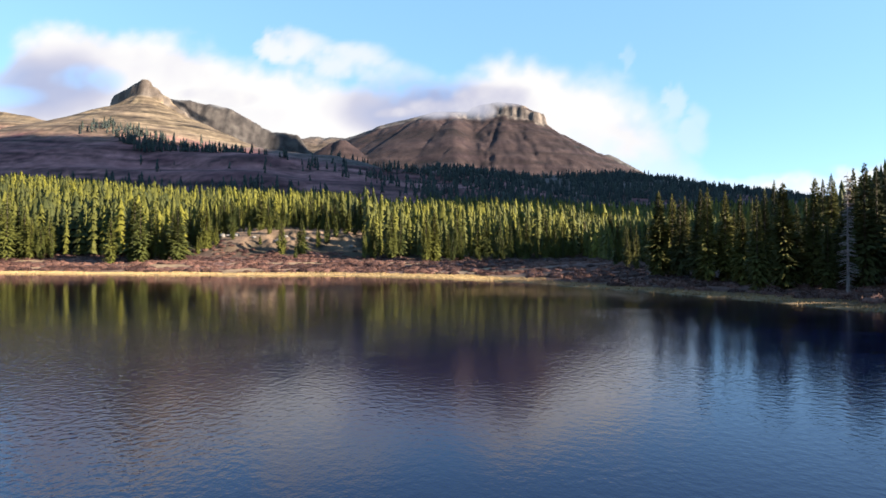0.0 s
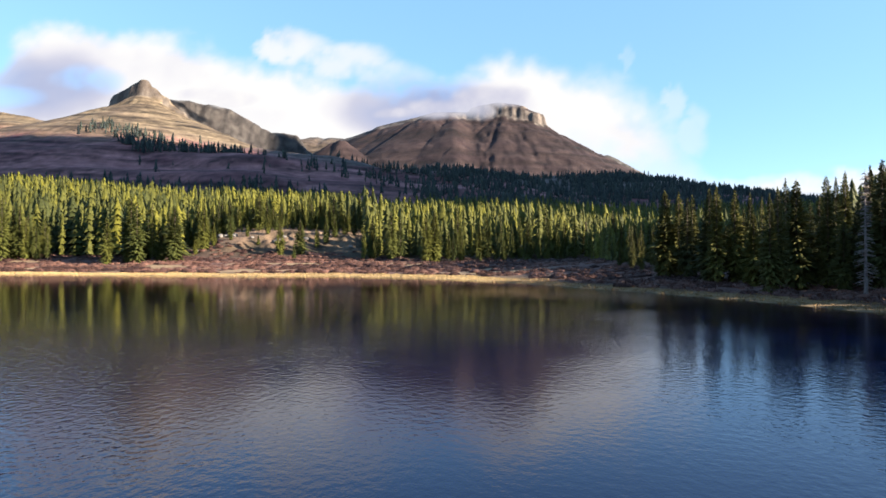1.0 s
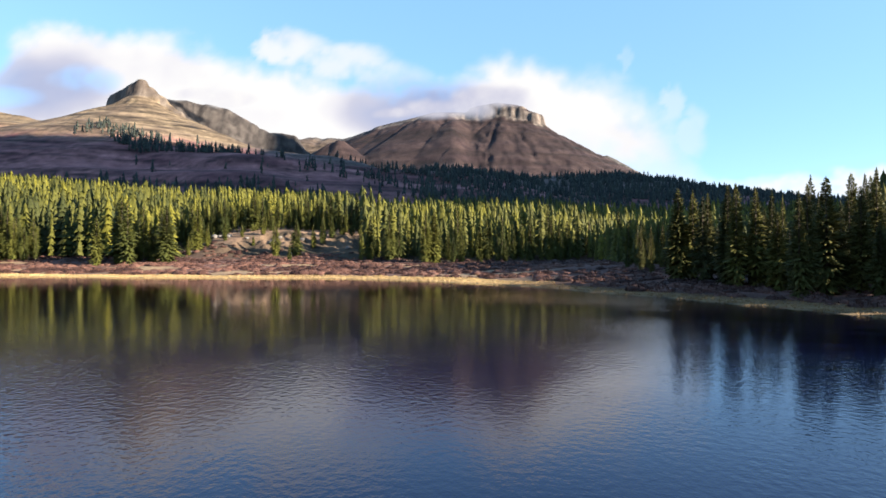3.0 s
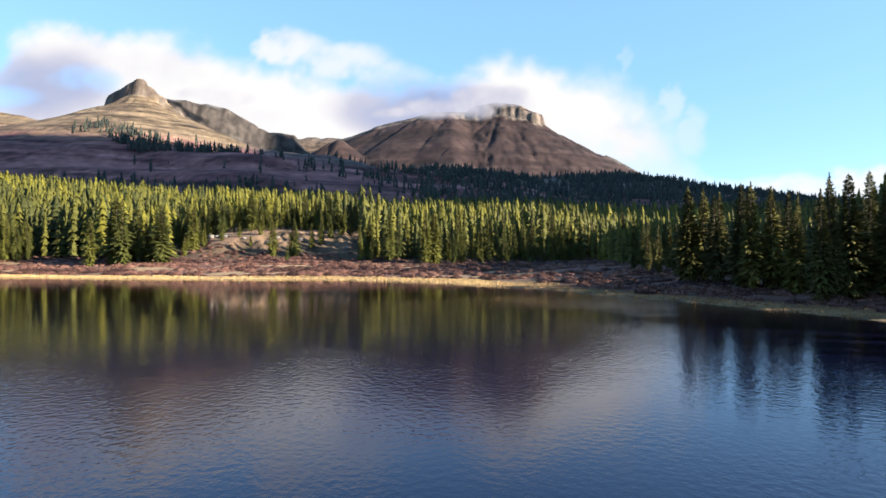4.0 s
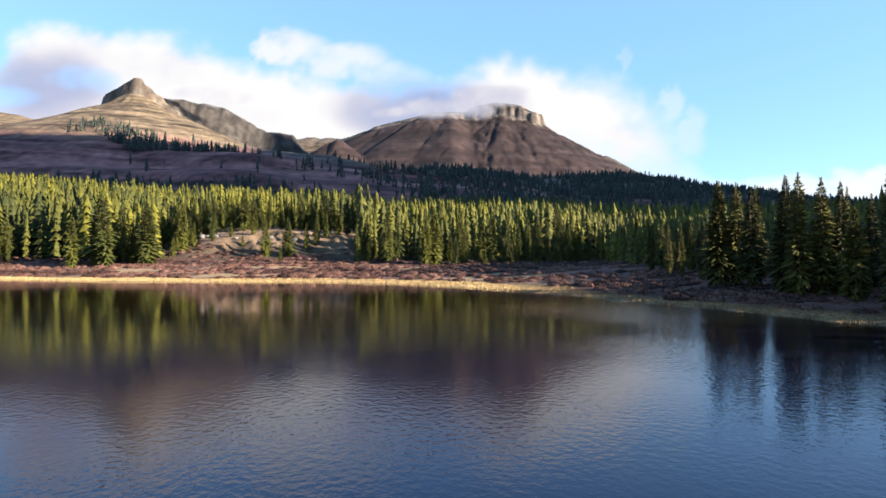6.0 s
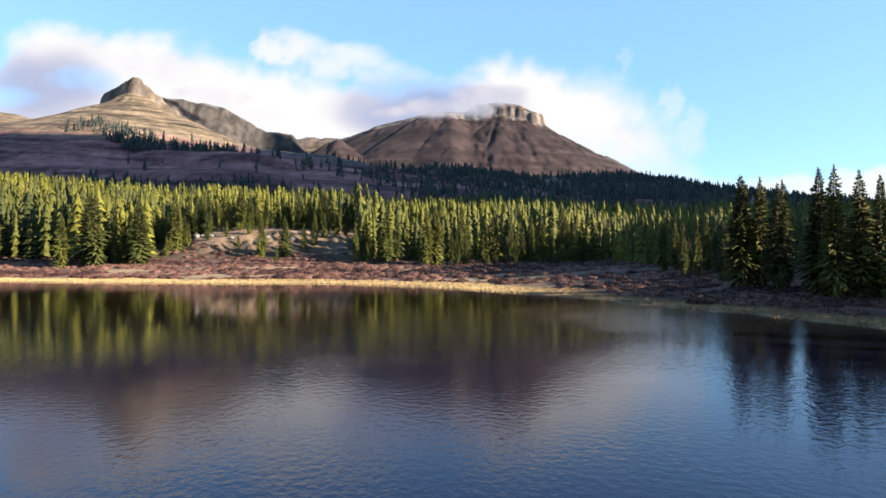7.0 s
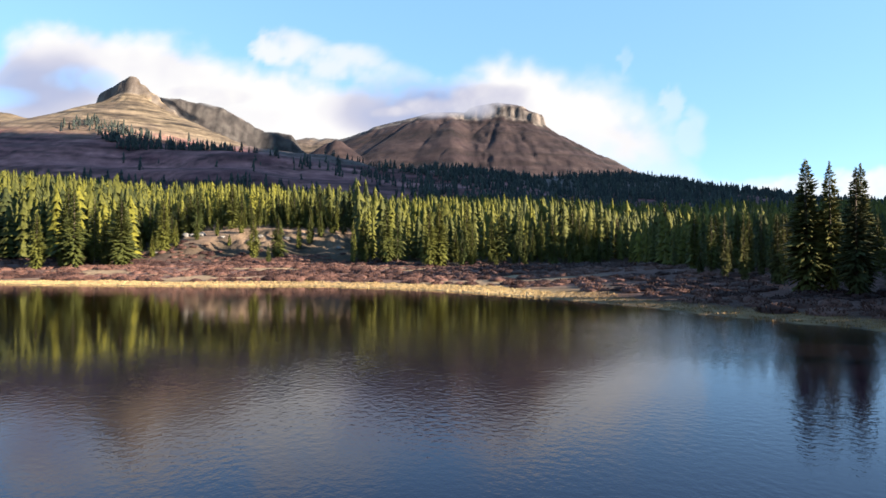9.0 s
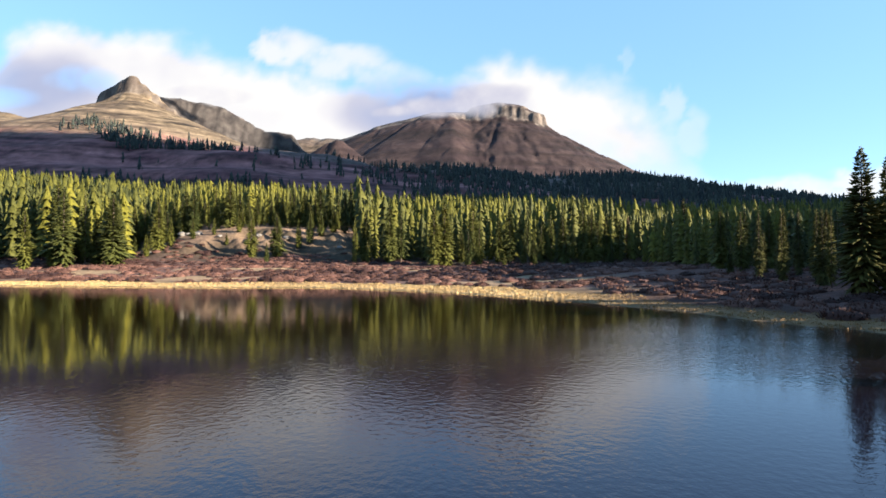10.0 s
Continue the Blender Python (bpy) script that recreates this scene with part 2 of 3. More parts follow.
    l.new(small, b1.inputs["Height"])
    b2 = n.new("ShaderNodeBump")
    b2.inputs["Distance"].default_value = 0.0022
    l.new(lee.outputs[0], b2.inputs["Strength"])
    l.new(big, b2.inputs["Height"])
    l.new(b1.outputs[0], b2.inputs["Normal"])
    l.new(b2.outputs[0], b.inputs["Normal"])
    return m


def needle_material(name, dark, light, own, grain=1.6):
    """own: varies by object; else by the tone stored with each tree of the wood."""
    m, n, l, b = nodes_of(name)
    if own:
        o = n.new("ShaderNodeObjectInfo")
        rnd = o.outputs["Random"]
    else:
        o = n.new("ShaderNodeAttribute")
        o.attribute_name = "tone"
        rnd = o.outputs["Fac"]
    r = ramp_node(n, [(0.0, dark), (1.0, light)])
    l.new(rnd, r.inputs[0])
    geo = n.new("ShaderNodeNewGeometry")
    ns = noise_node(n, l, grain, 4, geo.outputs["Position"], 0.65)
    f = ramp_node(n, [(0.3, (0.5, 0.55, 0.55)), (0.7, (1.4, 1.35, 1.25))])
    l.new(ns, f.inputs[0])
    l.new(mix_node(n, l, "MULTIPLY", 1.0, r.outputs[0], f.outputs[0]), b.inputs["Base Color"])
    b.inputs["Roughness"].default_value = 0.75
    b.inputs["Specular IOR Level"].default_value = 0.2
    return m


def plain_material(name, a, bcol, scale, rough=0.85, bump=0.3):
    m, n, l, b = nodes_of(name)
    geo = n.new("ShaderNodeNewGeometry")
    ns = noise_node(n, l, scale, 5, geo.outputs["Position"], 0.6)
    r = ramp_node(n, [(0.3, a), (0.7, bcol)])
    l.new(ns, r.inputs[0])
    l.new(r.outputs[0], b.inputs["Base Color"])
    b.inputs["Roughness"].default_value = rough
    b.inputs["Specular IOR Level"].default_value = 0.2
    bp = n.new("ShaderNodeBump")
    bp.inputs["Strength"].default_value, bp.inputs["Distance"].default_value = bump, 0.1
    l.new(ns, bp.inputs["Height"])
    l.new(bp.outputs[0], b.inputs["Normal"])
    return m


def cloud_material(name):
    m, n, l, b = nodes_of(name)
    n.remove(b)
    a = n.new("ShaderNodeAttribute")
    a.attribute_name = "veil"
    # sunlit and shaded parts of the cloud are painted into its emission colour
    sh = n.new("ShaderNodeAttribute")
    sh.attribute_name = "cloud_glow"
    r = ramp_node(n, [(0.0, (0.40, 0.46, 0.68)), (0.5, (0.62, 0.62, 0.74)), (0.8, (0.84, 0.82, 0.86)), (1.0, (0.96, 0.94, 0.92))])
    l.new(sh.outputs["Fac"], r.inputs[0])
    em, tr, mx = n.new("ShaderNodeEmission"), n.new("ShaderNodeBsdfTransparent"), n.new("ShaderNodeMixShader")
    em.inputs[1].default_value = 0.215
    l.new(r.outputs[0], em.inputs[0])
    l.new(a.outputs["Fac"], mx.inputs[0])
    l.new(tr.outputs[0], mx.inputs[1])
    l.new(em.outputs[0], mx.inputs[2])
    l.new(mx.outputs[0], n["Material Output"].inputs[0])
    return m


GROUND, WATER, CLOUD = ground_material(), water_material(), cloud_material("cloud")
NEEDLES = needle_material("spruce_needles", (0.034, 0.042, 0.010), (0.082, 0.083, 0.015), True)
NEEDLES_BANK = needle_material("bank_spruce_needles", (0.032, 0.035, 0.010), (0.086, 0.079, 0.015), True)
NEEDLES_WOOD = needle_material("spruce_wood_needles", (0.026, 0.031, 0.008), (0.104, 0.097, 0.011), False)
# the blue haze of distance is put into this needle colour
NEEDLES_HAZED = needle_material("hazed_wood_needles", (0.016, 0.022, 0.023), (0.038, 0.045, 0.036), False)
RUSTY = plain_material("dead_needles", (0.078, 0.043, 0.027), (0.133, 0.078, 0.047), 2.0)
BARK = plain_material("spruce_bark", (0.06, 0.045, 0.035), (0.15, 0.12, 0.10), 3.0)
GREYWOOD = plain_material("weathered_wood", (0.11, 0.09, 0.08), (0.24, 0.20, 0.18), 3.0)
TWIGS = needle_material("willow_twigs", (0.028, 0.012, 0.010), (0.115, 0.057, 0.045), True, 4.0)
TWIGS_FIELD = needle_material("willow_field_twigs", (0.028, 0.012, 0.010), (0.115, 0.057, 0.045), False, 4.0)
SEDGE = needle_material("dry_sedge", (0.095, 0.045, 0.018), (0.40, 0.285, 0.140), False)
STONE = plain_material("pale_stone", (0.110, 0.096, 0.085), (0.187, 0.171, 0.154), 1.2)


# ---- mesh helpers ----
def mesh_from(name, verts, faces, mats, smooth=False, tone=None):
    me = bpy.data.meshes.new(name)
    me.from_pydata([tuple(v) for v in verts] if not isinstance(verts, np.ndarray) else verts.tolist(), [], faces)
    for mt in mats:
        me.materials.append(mt)
    if smooth:
        me.polygons.foreach_set("use_smooth", np.ones(len(me.polygons), bool))
    if tone is not None:
        at = me.attributes.new("tone", "FLOAT", "POINT")
        at.data.foreach_set("value", np.asarray(tone, np.float32))
    me.update()
    return me


def grid_mesh(name, px, py, pz, mat, wrap=False, smooth=True):
    """A sheet from arrays of shape (rings, columns)."""
    nr, nc = px.shape
    co = np.stack([px, py, pz], -1).reshape(-1, 3).astype(np.float32)
    i = np.arange(nr - 1)[:, None] * nc
    j = np.arange(nc if wrap else nc - 1)[None, :]
    k = (j + 1) % nc
    q = np.stack([i + j, i + k, i + nc + k, i + nc + j], -1).reshape(-1, 4).astype(np.int32)
    me = bpy.data.meshes.new(name)
    me.vertices.add(len(co))
    me.vertices.foreach_set("co", co.ravel())
    me.loops.add(q.size)
    me.loops.foreach_set("vertex_index", q.ravel())
    me.polygons.add(len(q))
    me.polygons.foreach_set("loop_start", np.arange(len(q), dtype=np.int32) * 4)
    me.polygons.foreach_set("use_smooth", np.full(len(q), smooth))
    me.materials.append(mat)
    me.update()
    return me


# ---- ground: one sheet from under the lake to the mountains ----
def build_ground():
    half = radians(42)
    front = np.linspace(-half, half, 490)
    back = np.linspace(half, 2 * math.pi - half, 90)[1:-1]
    az = np.concatenate([front, back])
    rings = np.concatenate([np.linspace(1, 42, 10), np.arange(44, 108, 4), np.arange(108, 275, 1.3), np.arange(275, 600, 5.5), np.arange(600, 1180, 7.5),
                            np.arange(1180, 1300, 3.5), np.arange(1300, 1560, 5.0), np.arange(1560, 2130, 9.0), np.arange(2130, 2340, 4.2), np.arange(2340, 2760, 14),
                            np.arange(2760, 4950, 60)])
    R, A = np.meshgrid(rings, az, indexing="ij")
    X, Y = R * np.sin(A), R * np.cos(A)
    Z, k = land(X, Y)
    me = grid_mesh("ground", X, Y, Z, GROUND, wrap=True)
    # what covers the ground, as surface colours; some have shade put in
    n1, n2, n3 = fbm(X / 30, Y / 30, 4, 201), fbm(X / 8, Y / 8, 4, 203), fbm(X / 120, Y / 120, 4, 205)

    def col(c):
        return np.array(c)[None, None, :]

    def blend(c, d, w):
        w = np.clip(w, 0, 1)[..., None]
        return c * (1 - w) + d * w
    s, depth = k["s"], k["depth"]
    c = np.ones((*X.shape, 3)) * col((0.043, 0.034, 0.023))                       # forest floor
    c = blend(c, col((0.281, 0.211, 0.109)), (1 - sstep(s + 10 * n1 + 5 * n2, 4.5, 11.5)) * sstep(s, -1.5, 0.5))          # sedge at the lake
    # shade of the right bank is put into the sedge and scrub ground colours
    bank_shade = sstep(k["u"] + 0.2 * n1, 0.07, 0.17)
    c = blend(c, col((0.165, 0.105, 0.050)), bank_shade * (1 - sstep(s, 9, 14)) * sstep(s, -1.5, 0.5))
    c = blend(c, col((0.048, 0.026, 0.019)), bank_shade * sstep(s + 6 * n2, 3.5, 6))
    c = blend(c, col((0.098, 0.056, 0.048)), sstep(s + 10 * n1 + 5 * n2, 6, 14) * (1 - sstep(s, 45, 70)))       # willow ground
    openings = sstep(-fbm(X / 14, Y / 6, 3, 91), 0.03, 0.10) * sstep(s, 8, 16) * (1 - sstep(s, 38, 60)) * (1 - bank_shade)
    c = blend(c, col((0.225, 0.158, 0.098)), openings)                                                          # dry grass between the willows
    c = blend(c, col((0.205, 0.135, 0.092)), k["bank"] * sstep(-depth, -280, -258) * (0.75 + 3.0 * n2 + 1.6 * n1))
    meadow = sstep(depth + 40 * n1, 590, 640)
    grass = blend(np.ones_like(c) * col((0.084, 0.035, 0.037)), col((0.168, 0.075, 0.072)), 0.5 + 2.6 * n1 + 2.0 * n3)
    c = blend(c, grass, meadow)
    c = blend(c, col((0.080, 0.062, 0.056)), sstep(depth + 60 * n1, 965, 1080))                            # stony high ground
    gold = blend(np.ones_like(c) * col((0.122, 0.092, 0.060)), col((0.076, 0.056, 0.040)), 0.4 + 2.5 * n1)
    c = blend(c, gold, np.maximum(k["tan"] * sstep(Z + 60 * n1, 160, 215), (sstep(Z, 190, 240) * sstep(depth, 850, 1000) * (1 - sstep(k["u"], -0.42, -0.30)))) * 0.95)
    reddish = blend(np.ones_like(c) * col((0.0175, 0.011, 0.0125)), col((0.034, 0.0225, 0.022)), 0.5 + 2.5 * n1)
    c = blend(c, reddish, k["red"])
    # cloud shade on the wall is put into this darker rock colour
    rk = blend(np.ones_like(c) * col((0.027, 0.024, 0.024)), col((0.060, 0.053, 0.050)), 0.5 + 3 * n2)
    rk = blend(rk, blend(np.ones_like(c) * col((0.060, 0.050, 0.046)), col((0.150, 0.125, 0.110)), 0.5 + 3 * n2), k["red"] * 1.3 - 0.3)
    rk = blend(rk, blend(np.ones_like(c) * col((0.062, 0.050, 0.043)), col((0.120, 0.100, 0.086)), 0.5 + 3 * n2), k["tan"])
    c = blend(c, rk, k["rock"])
    c = blend(c, col((0.05, 0.045, 0.035)), sstep(-s, 0.0, 1.5))
    c = blend(c, col((0.060, 0.055, 0.053)), sstep(depth, 2500, 2560) * (1 - k["red"]))
    strata = fbm(Z / 11.0, X / 500 + Y / 500, 3, 211)
    c = c * (1 + k["red"] * (1 - 0.6 * k["rock"]) * 1.2 * strata)[..., None]
    streak = fbm(X / 70, Z / 3.2, 3, 213)
    c = c * (1 + (meadow * (1 - k["red"]) * (1 - k["rock"]) * (2.3 * streak + 1.1 * n2))[..., None])
    rgba = np.concatenate([np.clip(c, 0.01, 1), np.ones((*X.shape, 1))], -1).astype(np.float32)
    at = me.color_attributes.new("cover", "FLOAT_COLOR", "POINT")
    at.data.foreach_set("color", rgba.ravel())
    return tagged(new("ground", me), "autumn valley floor rising to bare brown mountains", "ground", kind="structure")


build_ground()


# ---- water ----
def build_water():
    ring = np.concatenate([np.linspace(0, 60, 4), np.linspace(80, 430, 30)])
    az = np.linspace(0, 2 * math.pi, 121)[:-1]
    R, A = np.meshgrid(ring, az, indexing="ij")
    X, Y = R * np.sin(A) - 100 * R / 430, R * np.cos(A)
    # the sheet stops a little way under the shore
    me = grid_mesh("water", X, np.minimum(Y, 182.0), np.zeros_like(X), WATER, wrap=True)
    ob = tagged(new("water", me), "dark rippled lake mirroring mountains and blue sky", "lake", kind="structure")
    return ob


build_water()


# ---- clouds: far banks behind the mountains, and mist lying over their tops ----
def puff(u, v, cu, cv, ru, rv, p=1.0):
    return np.clip(1.15 - ((u - cu) / ru) ** 2 - ((v - cv) / rv) ** 2, 0, 1) ** p


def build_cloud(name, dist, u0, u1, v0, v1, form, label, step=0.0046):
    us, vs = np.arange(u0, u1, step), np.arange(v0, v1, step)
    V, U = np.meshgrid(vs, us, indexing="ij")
    dens, cloud_glow = form(U, V)
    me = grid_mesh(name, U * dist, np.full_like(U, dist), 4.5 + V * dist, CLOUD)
    for key, val in (("veil", dens), ("cloud_glow", cloud_glow)):
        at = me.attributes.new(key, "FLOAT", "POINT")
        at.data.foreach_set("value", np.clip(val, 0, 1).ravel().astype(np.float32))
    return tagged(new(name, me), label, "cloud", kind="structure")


# the upper edge of the main bank: bearing and rise, as tangents
CREST = [(-1.0, 0.27), (-0.73, 0.32), (-0.69, 0.372), (-0.64, 0.388), (-0.57, 0.379), (-0.45, 0.370), (-0.384, 0.350), (-0.356, 0.328), (-0.29, 0.320), (-0.225, 0.303),
         (-0.15, 0.294), (-0.08, 0.288), (0.005, 0.287), (0.047, 0.309), (0.094, 0.327), (0.145, 0.319), (0.20, 0.312), (0.265, 0.304), (0.30, 0.286), (0.34, 0.262), (0.376, 0.234), (0.41, 0.19), (0.44, 0.10), (0.47, 0.0)]


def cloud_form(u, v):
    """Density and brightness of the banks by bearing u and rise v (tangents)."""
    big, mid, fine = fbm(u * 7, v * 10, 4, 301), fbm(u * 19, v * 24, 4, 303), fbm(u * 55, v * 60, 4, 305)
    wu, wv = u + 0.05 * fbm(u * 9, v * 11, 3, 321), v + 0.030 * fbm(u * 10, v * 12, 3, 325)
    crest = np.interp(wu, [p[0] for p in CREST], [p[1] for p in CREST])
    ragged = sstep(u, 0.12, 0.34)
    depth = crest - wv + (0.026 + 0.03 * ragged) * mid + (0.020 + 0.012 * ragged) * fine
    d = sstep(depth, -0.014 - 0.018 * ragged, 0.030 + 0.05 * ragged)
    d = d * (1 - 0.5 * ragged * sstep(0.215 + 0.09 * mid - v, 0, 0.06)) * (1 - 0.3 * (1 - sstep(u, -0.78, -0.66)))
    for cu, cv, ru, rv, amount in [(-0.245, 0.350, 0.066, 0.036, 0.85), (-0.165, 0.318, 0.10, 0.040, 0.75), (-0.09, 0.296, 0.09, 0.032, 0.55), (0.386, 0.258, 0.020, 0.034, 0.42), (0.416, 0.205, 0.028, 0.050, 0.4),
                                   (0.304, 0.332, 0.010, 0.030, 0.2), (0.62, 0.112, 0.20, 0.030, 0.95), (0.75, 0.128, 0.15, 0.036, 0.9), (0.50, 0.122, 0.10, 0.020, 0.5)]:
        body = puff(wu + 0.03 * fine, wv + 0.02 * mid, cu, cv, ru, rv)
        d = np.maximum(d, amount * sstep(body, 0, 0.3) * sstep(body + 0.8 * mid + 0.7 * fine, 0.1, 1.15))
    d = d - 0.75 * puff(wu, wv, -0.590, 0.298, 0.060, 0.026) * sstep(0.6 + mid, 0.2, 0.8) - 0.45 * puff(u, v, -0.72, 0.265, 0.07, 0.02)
    # brightness, with the shaded undersides painted in as darker patches
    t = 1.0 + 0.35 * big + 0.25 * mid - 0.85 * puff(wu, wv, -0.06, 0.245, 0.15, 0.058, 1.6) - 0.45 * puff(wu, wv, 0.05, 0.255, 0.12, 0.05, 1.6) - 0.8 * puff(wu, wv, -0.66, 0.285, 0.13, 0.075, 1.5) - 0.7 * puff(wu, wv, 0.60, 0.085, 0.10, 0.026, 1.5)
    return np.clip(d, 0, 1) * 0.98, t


def mist_form(u, v):
    big, fine = fbm(u * 14, v * 18, 5, 311), fbm(u * 45, v * 50, 4, 313)
    u, v = u + 0.03 * fbm(u * 25, v * 30, 3, 315), v + 0.014 * fbm(u * 25, v * 30, 3, 317)
    body = 0
    for cu, cv, ru, rv in [(-0.40, 0.268, 0.05, 0.014), (-0.345, 0.262, 0.06, 0.016), (-0.015, 0.246, 0.060, 0.022), (0.040, 0.252, 0.048, 0.030), (0.090, 0.268, 0.060, 0.019), (-0.07, 0.238, 0.05, 0.012)]:
        body = np.maximum(body, puff(u, v, cu, cv, ru, rv))
    d = sstep(body + 0.5 * big + 0.3 * fine, 0.10, 1.15) * 0.92
    return d, 0.55 + 0.4 * big + 0.3 * fine + 0.3 * (1 - sstep(u, -0.25, -0.15))


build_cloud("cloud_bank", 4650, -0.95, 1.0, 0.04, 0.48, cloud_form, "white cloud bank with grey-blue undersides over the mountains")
build_cloud("mist", 1390, -0.50, 0.20, 0.185, 0.33, mist_form, "thin white mist over the summits", 0.0026)


# ---- vegetation ----
def part(name, mesh, parent, label=""):
    ob = new(name, mesh)
    ob.parent = parent
    return tagged(ob, label) if label else ob


def spruce_crown(rng, height, radius, low, sparse=1.0, fine=1.0):
    """Close whorls of drooping boughs, each a ridged spray with a hanging curtain of twigs."""
    vs, fs = [], []
    z, bulge = low * height, rng.uniform(0, 90)
    while z < height * 0.985:
        f = z / height
        prof = min(1.0, 1.5 * (1 - f)) ** 0.8 * min(1, 0.62 + (f - low) * 2.2)
        reach = radius * prof * rng.uniform(0.86, 1.12) + 0.10
        count = max(5, int((9 + 10 * prof) * sparse * fine))
        turn = rng.uniform(0, 6.28)
        gap = (0.30 + 0.30 * (1 - f)) * height / 18
        for b in range(count):
            a = turn + 6.283 * b / count + rng.uniform(-0.3, 0.3)
            ln = reach * rng.uniform(0.5, 1.12) * (0.9 + 0.45 * noise.noise((math.cos(a) * 1.2, math.sin(a) * 1.2, z * 0.4 + bulge)))
            z0 = z + rng.uniform(-0.8, 0.8) * gap
            sag = ln * (0.55 - 0.85 * f) + rng.uniform(-0.12, 0.12) * ln
            ca, sa = math.cos(a), math.sin(a)
            w = (0.12 + 0.15 * ln) * rng.uniform(0.6, 1.3) / fine ** 0.8

            def at(t, side, up):
                return (ca * t * ln - sa * side, sa * t * ln + ca * side, z0 - sag * t * t + 0.10 * ln * t + up)
            i = len(vs)
            vs.extend([at(0.12, 0, 0.05), at(0.62, w, -0.35 * w), at(0.55, 0, 0.05), at(0.62, -w, -0.35 * w), at(1.0, rng.uniform(-0.3, 0.3) * w, -0.06), at(0.66, rng.uniform(-0.4, 0.4) * w, -0.6 * w - 0.10)])
            fs.extend([(i, i + 1, i + 2), (i, i + 2, i + 3), (i + 1, i + 4, i + 2), (i + 2, i + 4, i + 3), (i + 2, i + 4, i + 5)])
        z += gap * rng.uniform(0.85, 1.15) / fine ** 0.6
    i = len(vs)
    vs.extend([(0.09, 0, height * 0.93), (-0.05, 0.08, height * 0.93), (-0.05, -0.08, height * 0.93), (0, 0, height * 1.01)])
    fs.extend([(i, i + 1, i + 3), (i + 1, i + 2, i + 3), (i + 2, i, i + 3)])
    return vs, fs


def tapered(height, r0, r1, sides=7, rings=6, rng=None, lean=0.0):
    vs, fs = [], []
    for k in range(rings + 1):
        t = k / rings
        r = r0 + (r1 - r0) * t + (0.35 * r0 if k == 0 else 0)
        ox = lean * t * t + (rng.uniform(-0.03, 0.03) if rng and k else 0)
        for j in range(sides):
            a = 6.283 * j / sides
            vs.append((ox + r * math.cos(a), r * math.sin(a), t * height - (0.5 if k == 0 else 0)))
    for k in range(rings):
        for j in range(sides):
            a, c = k * sides + j, k * sides + (j + 1) % sides
            fs.append((a, c, c + sides, a + sides))
    return vs, fs


def spruce(seed, radius, low, crown_mat, sparse=1.0, label="", height=18.0, fine=1.0):
    rng = random.Random(seed)
    root = new("spruce_tree")
    root.empty_display_size = 0.5
    part("trunk", mesh_from("trunk", *tapered(height * 0.97, 0.24, 0.03, rng=rng), [BARK], True), root, "grey-brown bark trunk")
    part("crown", mesh_from("crown", *spruce_crown(rng, height, radius, low, sparse, fine), [crown_mat]), root)
    return tagged(root, label, "tree", "shore spruces")


def dead_spruce(seed, height=18.0):
    rng = random.Random(seed)
    root = new("dead_spruce")
    root.empty_display_size = 0.5
    part("trunk", mesh_from("trunk", *tapered(height, 0.24, 0.02, rng=rng), [GREYWOOD], True), root)
    z, whorl = 1.6, 0
    while z < height * 0.97:
        f = z / height
        for _ in range(5):
            vs, fs = [], []
            for b in range(1):
                a, ln, z0 = rng.uniform(0, 6.28), 2.0 * (1 - f) ** 0.7 * rng.uniform(0.4, 1.1) + 0.15, z + rng.uniform(-0.4, 0.4)
                tip = (math.cos(a) * ln, math.sin(a) * ln, z0 - 0.35 * ln * (1 - f))
                wx, wy = -math.sin(a) * 0.06, math.cos(a) * 0.06
                i = len(vs)
                vs.extend([(wx, wy, z0), (-wx, -wy, z0), (0, 0, z0 - 0.1), tip])
                fs.extend([(i, i + 1, i + 3), (i + 1, i + 2, i + 3), (i + 2, i, i + 3)])
                for q in range(6):
                    t, h = rng.uniform(0.2, 0.95), rng.uniform(0.3, 0.65)
                    m = [tip[0] * t, tip[1] * t, z0 + (tip[2] - z0) * t]
                    s = rng.choice((-1, 1))
                    i = len(vs)
                    vs.extend([(m[0], m[1], m[2] + 0.05), (m[0], m[1], m[2] - 0.08), (m[0] - math.sin(a) * h * s, m[1] + math.cos(a) * h * s, m[2] - 0.4 * h)])
                    fs.append((i, i + 1, i + 2))
            part("branch", mesh_from("branch", vs, fs, [GREYWOOD]), root)
        z += rng.uniform(0.45, 0.7)
    return tagged(root, "bare grey dead spruce standing among green ones", "dead tree")


